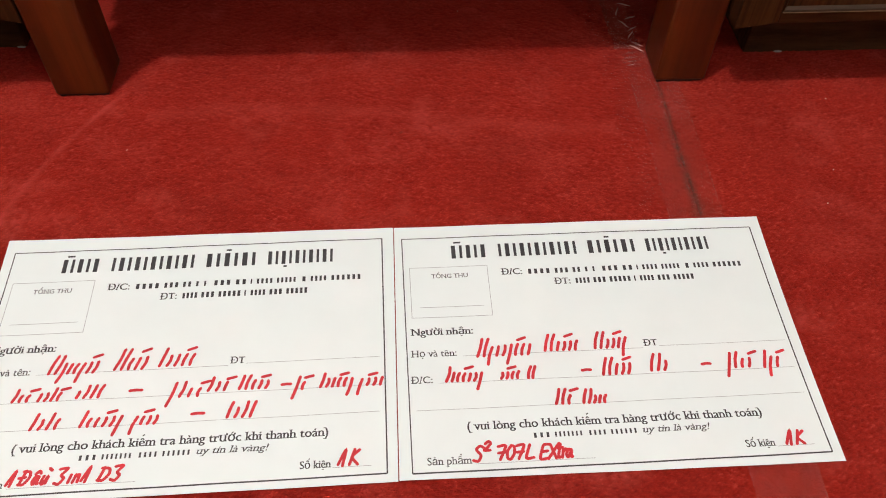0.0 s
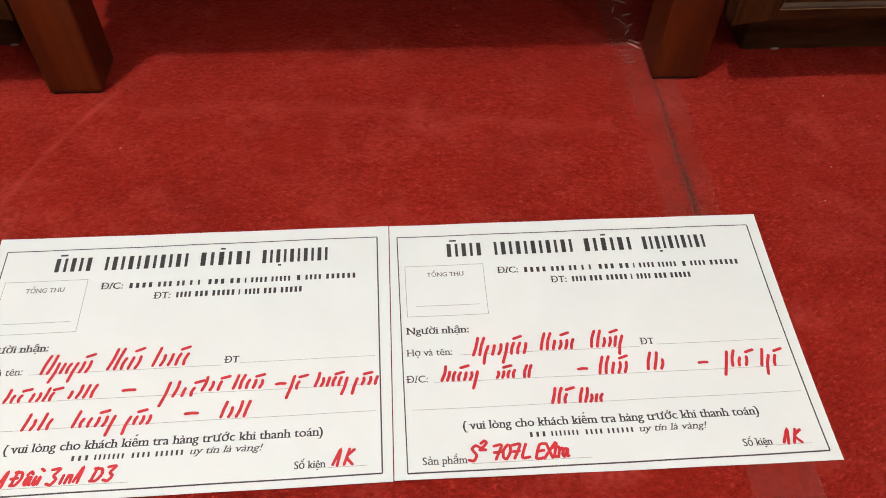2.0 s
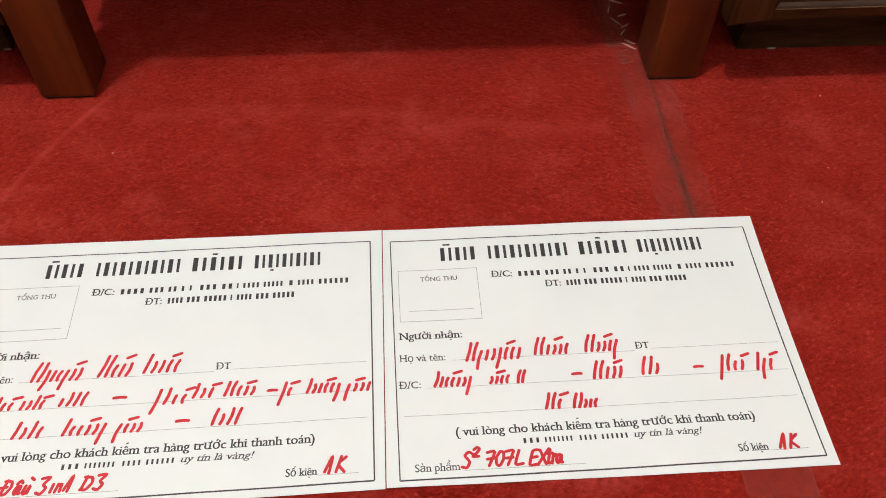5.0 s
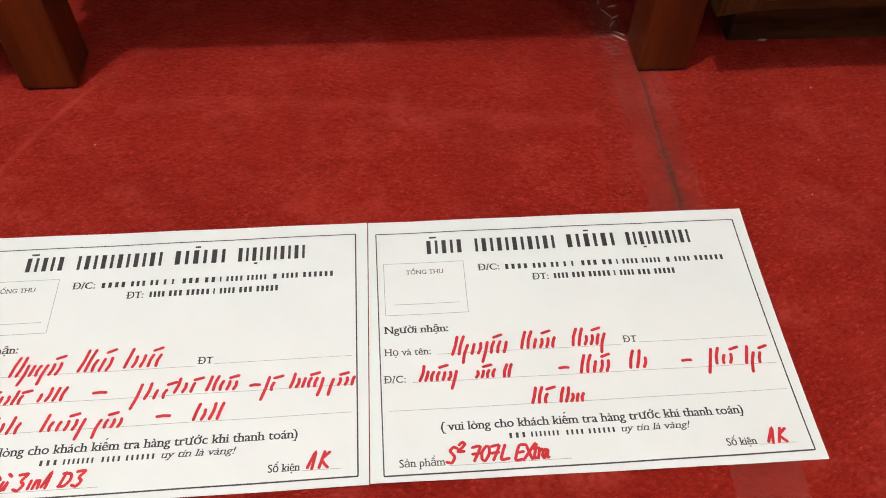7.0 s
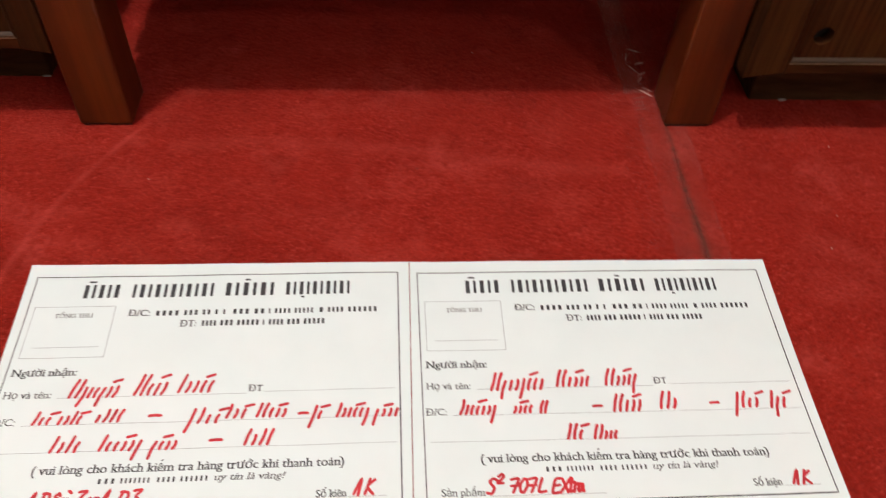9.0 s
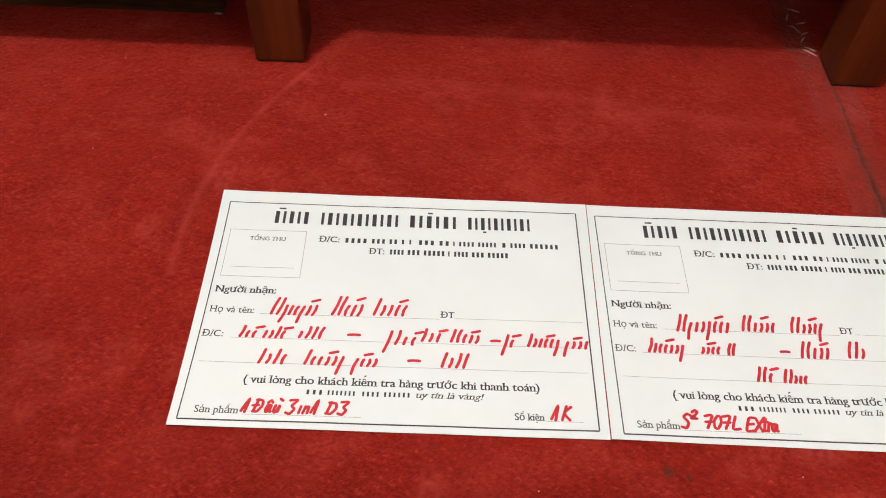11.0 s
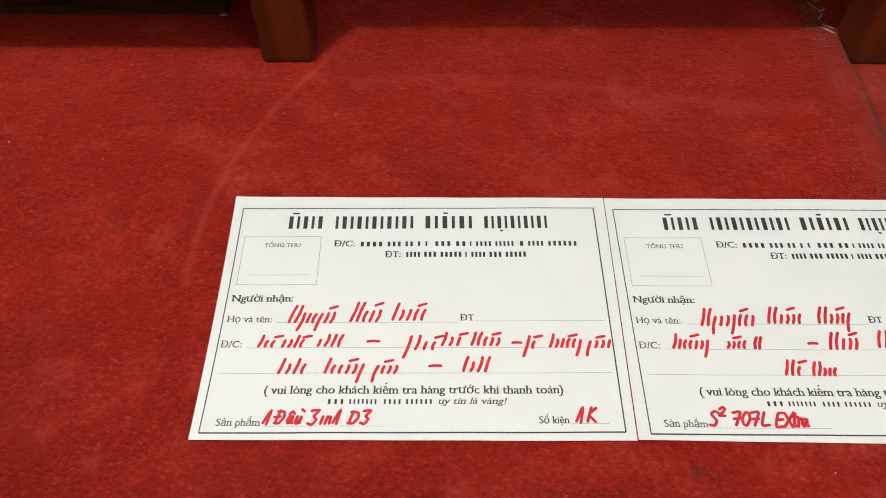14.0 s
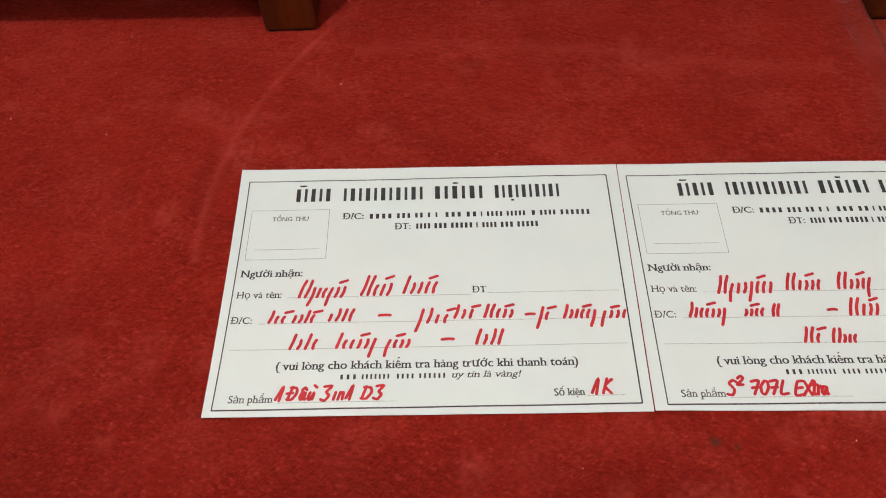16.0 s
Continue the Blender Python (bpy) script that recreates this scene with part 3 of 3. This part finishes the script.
def serifs(loops):
    """Small slabs at the ends of the upright stems."""
    out = []
    for loop in loops:
        low, high = min(q.y for q in loop), max(q.y for q in loop)
        if high - low < 0.3:
            continue
        for a, b in zip(loop, loop[1:] + loop[:1]):
            x0, x1 = min(a.x, b.x), max(a.x, b.x)
            if abs(a.y - b.y) > 0.004 or not 0.045 < x1 - x0 < 0.14 or low + 0.01 < a.y < high - 0.01:
                continue
            y0, y1, right = (a.y, a.y + 0.055, 0.085) if a.y < high - 0.01 else (a.y - 0.055, a.y, 0.03)
            out.append([Vector((x0 - 0.085, y0)), Vector((x1 + right, y0)), Vector((x1 + right, y1)), Vector((x0 - 0.085, y1))])
    return out


def letters(sheet, text, u0, u1, v, cap, slant=0.0, bold=0.0):
    """Words in the built-in font, fitted between u0 and u1 on the baseline v with capitals of the given height."""
    marks = {"ể": [(0.05, 0.80), (0.11, 0.88)], "ệ": [(-0.04, -0.20), (0.04, -0.20)]}
    extra = []
    for k, ch in enumerate(text):
        if ch in marks:
            # the circumflex letter, with its second mark drawn beside it
            stem = outline(text[:k].replace("ể", "ê").replace("ệ", "ê") + "ê")
            right = max(q.x for loop in stem for q in loop) - 0.24
            (ax, ay), (bx, by) = marks[ch]
            extra.append([Vector((right + ax - 0.035, ay)), Vector((right + bx + 0.035, by)), Vector((right + bx + 0.035, by + 0.09)), Vector((right + ax - 0.035, ay + 0.09))])
    loops = outline(text.replace("ể", "ê").replace("ệ", "ê"))
    loops += extra + serifs(loops)
    def within(h, q):
        return h is not q and abs(area(h)) < abs(area(q)) and all(inside(c, q) for c in h)
    holes = [h for h in loops if any(within(h, q) for q in loops)]
    solid = [q for q in loops if not any(q is h for h in holes)]
    homes = [[h for h in holes if within(h, q)] for q in solid]
    lo = min(q.x for loop in solid for q in loop)
    hi = max(q.x for loop in solid for q in loop)
    bm = bmesh.new()
    for k, (q, hs, shift) in enumerate([(q, hs, d) for d in (-bold, 0.0, bold) for q, hs in zip(solid, homes)]):
        edges, made = [], []
        for c in [q] + hs:
            ring = [bm.verts.new((p.x, p.y, 0)) for p in c]
            made += ring
            edges += [bm.edges.new((ring[m - 1], ring[m])) for m in range(len(ring))]
        bmesh.ops.triangle_fill(bm, use_beauty=True, use_dissolve=False, edges=edges, normal=(0, 0, 1))
        for p in made:
            a = u0 + (p.co.x + shift - lo) / (hi - lo) * (u1 - u0)
            b = v + p.co.y * cap / 0.73
            x, y = sheet.spot(a + slant * (b - v), b)
            p.co = (x, y, sheet.lift(x, y) + INK + 0.000003 * (k % 7))
    for f in bm.faces:
        f.normal_update()
        if f.normal.z < 0:
            f.normal_flip()
    return bm


def word_bars(words, v, height, fill=0.5):
    """Plain upright bars in place of the letters of words: (u0, u1, count) each."""
    out = []
    for u0, u1, count in words:
        step = (u1 - u0) / count
        for i in range(count):
            c = u0 + (i + 0.5) * step
            out.append(((c, v), (c, v + height), step * fill))
    return out


def bar_parts(name, sheet, quads, material, thing, label, layout=True, rise=INK):
    """Each bar a part of its own."""
    for quad in quads:
        part(name, bars(sheet, [quad], layout, None, rise), material, thing, label)


def ribbon(sheet, points, thick, rise=INK * 1.8):
    """One stroke of a felt marker: a strip with round ends through the points, in world metres."""
    pts = [Vector(p) for p in points]
    dense = []
    for k in range(len(pts) - 1):
        a, b, c, d = pts[max(k - 1, 0)], pts[k], pts[k + 1], pts[min(k + 2, len(pts) - 1)]
        for i in range(5):
            t = i / 5
            dense.append(b + (c - a) * (0.35 * t) * (1 - t) * (1 - t) - (d - b) * (0.35 * t * t * (1 - t)) + (c - b) * (t * t * (3 - 2 * t)))
    dense.append(pts[-1])
    first, last = (dense[1] - dense[0]).normalized(), (dense[-1] - dense[-2]).normalized()
    cap = [(0.0, 0.25), (0.18, 0.72), (0.42, 0.96)]
    line = [(dense[0] + first * thick * (f - 0.45), w) for f, w in cap] + [(p, 1.0) for p in dense[1:-1]] + [(dense[-1] + last * thick * (0.45 - f), w) for f, w in cap[::-1]]
    bm, before = bmesh.new(), None
    for k, (p, w) in enumerate(line):
        along = line[min(k + 1, len(line) - 1)][0] - line[max(k - 1, 0)][0]
        side = Vector((-along.y, along.x)).normalized() * thick * w / 2
        pair = [bm.verts.new((e.x, e.y, sheet.lift(e.x, e.y) + rise + 0.000002 * k)) for e in (p + side, p - side)]
        if before:
            bm.faces.new((before[0], before[1], pair[1], pair[0]))
        before = pair
    return bm


def scrawl_bars(words, lean=0.30):
    """Plain leaning bars in place of handwriting: (x0, x1, y, height, kinds of bars) each, in world metres.
    A: tall, x: low, X: low with a short bar above, g: hanging, h: tall and hanging, -: dash."""
    out = []
    for x0, x1, y, h, kinds in words:
        if kinds == "-":
            out.append([(x0, y), ((x0 + x1) / 2, y + 0.0004), (x1, y + 0.0002)])
            continue
        step = (x1 - x0) / len(kinds)
        for i, kind in enumerate(kinds):
            x = x0 + (i + 0.3) * step
            low = y - (0.0068 if kind in "gh" else 0.0)
            high = y + h * {"A": 1.0, "h": 0.95}.get(kind, 0.56 + 0.06 * math.sin(7 * i + 900 * x0))
            bend = 0.0007 * math.sin(5 * i + 500 * x0)
            out.append([(x + lean * (v - y) + b, v) for v, b in ((low, 0.0), ((low + high) / 2, bend), (high, 0.0))])
            if kind == "X":
                out.append([(x - 0.001 + lean * h * 0.9, y + h * 0.86), (x + 0.0045 + lean * h * 0.9, y + h * 1.0)])
    return out


# pen strokes of the readable handwriting, each glyph in a box 1 high
GLYPHS = {
    "1": [[(0.0, 0.08), (0.40, 1.0), (0.34, 0.0)]],
    "2": [[(0.05, 0.75), (0.3, 1.0), (0.5, 0.8), (0.3, 0.4), (0.0, 0.05), (0.5, 0.05)]],
    "3": [[(0.05, 0.95), (0.55, 1.0), (0.28, 0.58), (0.5, 0.35), (0.3, 0.0), (0.0, 0.08)]],
    "7": [[(0.05, 0.95), (0.55, 1.0), (0.25, 0.0)], [(0.1, 0.48), (0.55, 0.52)]],
    "0": [[(0.3, 1.0), (0.08, 0.6), (0.12, 0.1), (0.32, 0.0), (0.52, 0.45), (0.48, 0.9), (0.3, 1.0)]],
    "K": [[(0.25, 1.0), (0.08, 0.0)], [(0.55, 0.95), (0.16, 0.5), (0.58, 0.0)]],
    "L": [[(0.2, 1.0), (0.03, 0.03), (0.5, 0.05)]],
    "E": [[(0.62, 1.0), (0.2, 0.95), (0.03, 0.03), (0.5, 0.05)], [(0.14, 0.5), (0.5, 0.55)]],
    "X": [[(0.1, 0.95), (0.55, 0.02)], [(0.7, 1.0), (0.0, 0.0)]],
    "S": [[(0.55, 0.88), (0.32, 1.0), (0.12, 0.78), (0.42, 0.4), (0.3, 0.05), (0.0, 0.1)]],
    "D": [[(0.2, 1.0), (0.05, 0.02)], [(0.05, 0.95), (0.5, 0.9), (0.6, 0.5), (0.35, 0.05), (0.0, 0.05)]],
    "-": [[(0.0, 0.5), (0.5, 0.54)]],
    "t": [[(0.22, 0.9), (0.08, 0.05), (0.3, 0.05)], [(0.0, 0.62), (0.45, 0.66)]],
    "r": [[(0.1, 0.55), (0.03, 0.0)], [(0.08, 0.4), (0.32, 0.58)]],
    "a": [[(0.42, 0.5), (0.15, 0.52), (0.03, 0.2), (0.18, 0.0), (0.42, 0.5), (0.4, 0.05), (0.52, 0.05)]],
    "u": [[(0.1, 0.55), (0.03, 0.12), (0.2, 0.0), (0.42, 0.55), (0.38, 0.03)]],
    "i": [[(0.1, 0.55), (0.03, 0.0)]],
    "n": [[(0.08, 0.55), (0.0, 0.0)], [(0.04, 0.35), (0.3, 0.55), (0.32, 0.02)]],
    "`": [[(0.0, 1.0), (0.25, 0.85)]],
    "^": [[(0.0, 0.72), (0.2, 0.92), (0.36, 0.74)]],
}


def pen_strokes(glyph, x, y, h, w):
    """The strokes of one handwritten character, in world metres."""
    return [[(x + px * w + 0.16 * py * h, y + py * h) for px, py in stroke] for stroke in GLYPHS[glyph]]


def shipping_label(name_label, corners, frame_corners, bow, curl, private, product, count_marks):
    sheet = Sheet(corners, frame_corners, bow, curl)
    mid = ((corners[0][0] + corners[2][0]) / 2, (corners[0][1] + corners[2][1]) / 2, 0)
    thing = empty("shipping_label", mid, name_label, "shipping label", "shipping labels on the carpet")
    part("paper_sheet", sheet.mesh(), PAPER, thing)
    l, r, b, t, w = 0.0085, 0.2890, 0.0045, 0.1985, 0.0008
    part("printed_border", bars(sheet, [((l, b), (r, b), w * 1.3), ((l, t), (r, t), w), ((l, b), (l, t), w), ((r, b), (r, t), w * 1.2)]), BLACK_INK, thing, "dark printed frame line")
    # shop name: plain shapes of its letters' size
    title = word_bars([(0.0455, 0.0745, 5), (0.0819, 0.1471, 11), (0.1535, 0.1938, 6), (0.2003, 0.2525, 10)], 0.1775, 0.0128, 0.46)
    title = [(p, q, w * (1.22, 0.80)[k % 2]) for k, (p, q, w) in enumerate(title)]
    title += [((u0, v0), (u1, v0), 0.0016) for u0, u1, v0 in ((0.0490, 0.0545, 0.1932), (0.1690, 0.1730, 0.1932), (0.2135, 0.2160, 0.1752))]
    bar_parts("title_bar", sheet, title, BLACK_INK, thing, "bold black printed bar")
    l, r, b, t, w = 0.0135, 0.0735, 0.1235, 0.1695, 0.00035
    part("stamp_box", bars(sheet, [((l, b), (r, b), w), ((l, t), (r, t), w), ((l, b), (l, t), w), ((r, b), (r, t), w), ((0.020, 0.1325), (0.068, 0.1325), w)]), GREY_INK, thing, "thin printed box with a rule")
    for text, u0, u1, v, cap, weight, slant in (
            ("TỔNG THU", 0.0300, 0.0580, 0.1592, 0.0040, 0.010, 0), ("Đ/C:", 0.0840, 0.1000, 0.1598, 0.0060, 0.026, 0), ("ĐT:", 0.1240, 0.1360, 0.1492, 0.0060, 0.026, 0),
            ("Người nhận:", 0.0120, 0.0575, 0.1083, 0.0062, 0.028, 0), ("Họ và tên:", 0.0115, 0.0440, 0.0903, 0.0058, 0.010, 0), ("ĐT", 0.1810, 0.1910, 0.0915, 0.0055, 0.024, 0),
            ("Đ/C:", 0.0105, 0.0255, 0.0693, 0.0056, 0.010, 0), ("( vui lòng cho khách kiểm tra hàng trước khi thanh toán)", 0.0470, 0.2505, 0.0330, 0.0064, 0.026, 0),
            ("uy tín là vàng!", 0.1650, 0.2110, 0.0252, 0.0050, 0.010, 0.3), ("Sản phẩm", 0.0185, 0.0480, 0.0096, 0.0055, 0.010, 0), ("Số kiện", 0.2330, 0.2530, 0.0110, 0.0055, 0.022, 0)):
        part("printed_line", letters(sheet, text, u0, u1, v, cap, slant, 0.018 if weight > 0.02 else 0.006), BLACK_INK, thing)
    address = word_bars([(0.1036, 0.1225, 4), (0.1247, 0.1367, 3), (0.1386, 0.1462, 2), (0.1484, 0.1518, 1), (0.1544, 0.1572, 1), (0.1616, 0.1755, 3), (0.1777, 0.1872, 2), (0.1891, 0.1913, 1), (0.1935, 0.2067, 4), (0.2086, 0.2241, 5), (0.2272, 0.2320, 1), (0.2339, 0.2471, 4), (0.2493, 0.2730, 6)], 0.1598, 0.0047)
    bar_parts("address_bar", sheet, address, BLACK_INK, thing, "small black printed bar")
    numbers = word_bars([(0.1397, 0.1516, 4), (0.1534, 0.1641, 3), (0.1660, 0.1835, 5), (0.1854, 0.1873, 1), (0.1898, 0.2017, 4), (0.2036, 0.2142, 3), (0.2161, 0.2330, 5)], 0.1492, 0.0050, 0.56)
    bar_parts("number_bar", sheet, numbers, BLACK_INK, thing, "small black printed bar")
    motto = word_bars([(0.0900, 0.1029, 3), (0.1048, 0.1248, 7), (0.1281, 0.1412, 4), (0.1431, 0.1623, 6)], 0.0252, 0.0036, 0.40)
    bar_parts("motto_bar", sheet, motto, BLACK_INK, thing, "small black printed bar")
    w = 0.00028
    for u0, u1, v in ((0.0485, 0.1800, 0.0900), (0.1920, 0.2855, 0.0912), (0.0300, 0.2855, 0.0690), (0.0130, 0.2855, 0.0487), (0.0505, 0.1300, 0.0092), (0.2540, 0.2790, 0.0106)):
        part("writing_rule", bars(sheet, [((u0, v), (u1, v), w)]), GREY_INK, thing, "faint dotted writing line")
    for row in private:
        for points in scrawl_bars(row):
            part("marker_bar", ribbon(sheet, points, 0.0022), RED_INK, thing, "red marker bar")
    for mark in product + count_marks:
        for k, points in enumerate(pen_strokes(*mark)):
            part("marker_stroke", ribbon(sheet, points, 0.0020, INK * (1.8 + 0.4 * k)), RED_INK, thing, "red marker handwriting")
    return settle(thing)


shipping_label(
    "white printed shipping label with red marker writing on the carpet",
    [(0.0062, -0.0030), (0.2968, 0.0), (0.2970, 0.2100), (0.0, 0.2096)],
    [(0.0120, 0.0017), (0.2900, 0.0058), (0.2880, 0.1992), (0.0080, 0.1967)], (0.0011, 0.0), (0.0004, 0.0, 0.4, 0.0002),
    [[(0.058, 0.092, 0.0885, 0.014, "AAgxxgXx"), (0.102, 0.125, 0.090, 0.016, "AAxXx"), (0.132, 0.158, 0.0915, 0.014, "AxxXx")],
     [(0.039, 0.053, 0.068, 0.009, "AxX"), (0.056, 0.073, 0.068, 0.009, "xxAX"), (0.081, 0.100, 0.069, 0.009, "xAAA"), (0.117, 0.125, 0.073, 0, "-"), (0.143, 0.167, 0.067, 0.011, "hAxX"), (0.168, 0.184, 0.0705, 0.010, "AxX"), (0.189, 0.211, 0.071, 0.010, "AAxXx"), (0.219, 0.225, 0.073, 0, "-"), (0.227, 0.236, 0.069, 0.010, "hX"), (0.244, 0.268, 0.070, 0.010, "AxxXxg"), (0.271, 0.289, 0.070, 0.009, "gXxx")],
     [(0.056, 0.077, 0.047, 0.011, "AxAx"), (0.088, 0.117, 0.0475, 0.011, "AxxXxg"), (0.123, 0.140, 0.048, 0.010, "gXxx"), (0.161, 0.169, 0.0535, 0, "-"), (0.183, 0.203, 0.050, 0.011, "AxAA")]],
    [("1", 0.0525, 0.0085, 0.0105, 0.0075), ("D", 0.0600, 0.0090, 0.0095, 0.0090), ("-", 0.0590, 0.0090, 0.0095, 0.0080), ("a", 0.0680, 0.0092, 0.0100, 0.0080), ("^", 0.0685, 0.0092, 0.0095, 0.0090), ("`", 0.0760, 0.0095, 0.0100, 0.0080), ("u", 0.0735, 0.0092, 0.0095, 0.0085),
     ("3", 0.0820, 0.0085, 0.0105, 0.0100), ("i", 0.0905, 0.0092, 0.0095, 0.0060), ("n", 0.0935, 0.0092, 0.0095, 0.0090), ("1", 0.0985, 0.0092, 0.0105, 0.0075), ("D", 0.1085, 0.0095, 0.0090, 0.0100), ("3", 0.1165, 0.0095, 0.0098, 0.0095)],
    [("1", 0.2585, 0.0122, 0.0115, 0.0085), ("K", 0.2650, 0.0128, 0.0105, 0.0105)])
shipping_label(
    "white printed shipping label with red marker writing, over the tape",
    [(0.2975, 0.0004), (0.5857, -0.0004), (0.5912, 0.2100), (0.2977, 0.2100)],
    [(0.3060, 0.0044), (0.5790, 0.0062), (0.5820, 0.1990), (0.3035, 0.1980)], (0.0, -0.0013), (0.0003, 0.0, 2.1, 0.0002),
    [[(0.353, 0.393, 0.089, 0.014, "AAgxxgXxx"), (0.401, 0.427, 0.0915, 0.013, "AAxXxx"), (0.437, 0.462, 0.092, 0.013, "AAxXxg")],
     [(0.330, 0.357, 0.070, 0.011, "AxxXxxg"), (0.368, 0.383, 0.0705, 0.009, "xXxx"), (0.387, 0.393, 0.070, 0.009, "AA"), (0.426, 0.432, 0.0745, 0, "-"), (0.439, 0.461, 0.0705, 0.013, "AAxXx"), (0.473, 0.487, 0.072, 0.013, "AAx"), (0.511, 0.517, 0.0755, 0, "-"), (0.528, 0.547, 0.072, 0.012, "hAxX"), (0.553, 0.567, 0.071, 0.013, "AgX")],
     [(0.403, 0.416, 0.0495, 0.011, "AAX"), (0.422, 0.440, 0.0495, 0.010, "AAxxx")]],
    [("S", 0.3450, 0.0105, 0.0110, 0.0110), ("2", 0.3525, 0.0180, 0.0065, 0.0080), ("7", 0.3600, 0.0115, 0.0095, 0.0100), ("0", 0.3660, 0.0115, 0.0095, 0.0105), ("7", 0.3720, 0.0115, 0.0095, 0.0100), ("L", 0.3790, 0.0115, 0.0095, 0.0105),
     ("E", 0.3880, 0.0105, 0.0100, 0.0100), ("X", 0.3935, 0.0105, 0.0105, 0.0095), ("t", 0.3995, 0.0110, 0.0105, 0.0075), ("r", 0.4025, 0.0110, 0.0105, 0.0070), ("a", 0.4050, 0.0110, 0.0105, 0.0085)],
    [("1", 0.5510, 0.0125, 0.0105, 0.0085), ("K", 0.5570, 0.0128, 0.0095, 0.0105)])


# ---- small litter ----
def crumb(x, y, size, seed):
    rs = random.Random(seed)
    bm = bmesh.new()
    bmesh.ops.create_icosphere(bm, subdivisions=1, radius=size)
    for v in bm.verts:
        v.co = Vector((v.co.x * rs.uniform(0.5, 1.1), v.co.y * rs.uniform(0.9, 1.7), v.co.z * 0.4 * rs.uniform(0.7, 1.2)))
    bmesh.ops.rotate(bm, verts=bm.verts[:], matrix=Matrix.Rotation(rs.uniform(0, 3), 3, "Z"))
    ob = tagged(obj("crumb", bm, CRUMB), "tiny pale crumb lying on the red carpet", "crumb", "crumbs on the carpet")
    ob.location = (x, y, size * 0.3)
    return ob


CRUMBS = ((0.071, 0.308, 0.0008), (0.368, 0.499, 0.0009), (0.700, 0.351, 0.0011), (0.674, 0.260, 0.0008), (0.655, 0.222, 0.0009), (-0.209, 0.272, 0.0010), (-0.178, 0.310, 0.0006), (-0.121, 0.252, 0.0007), (-0.129, 0.377, 0.0006), (0.418, -0.020, 0.0007), (0.248, -0.037, 0.0006))
for i, (x, y, size) in enumerate(CRUMBS):
    crumb(x, y, size * 0.8, i)


def glue_smear(x, y, length):
    bm = bmesh.new()
    bmesh.ops.create_icosphere(bm, subdivisions=2, radius=1)
    for v in bm.verts:
        wave = 1 + 0.25 * noise.noise((v.co.x * 2 + x * 40, v.co.y * 2, v.co.z))
        v.co = Vector((v.co.x * length * wave, v.co.y * 0.0011 * wave, v.co.z * 0.0010))
    ob = tagged(obj("glue_smear", bm, GLUE), "small white smear of dried glue beside the plinth", "glue", "glue smears")
    ob.location = (x, y, 0.0006)
    return ob


for x, y in ((-0.056, 0.4545), (0.677, 0.4215)):
    glue_smear(x, y, 0.0045)
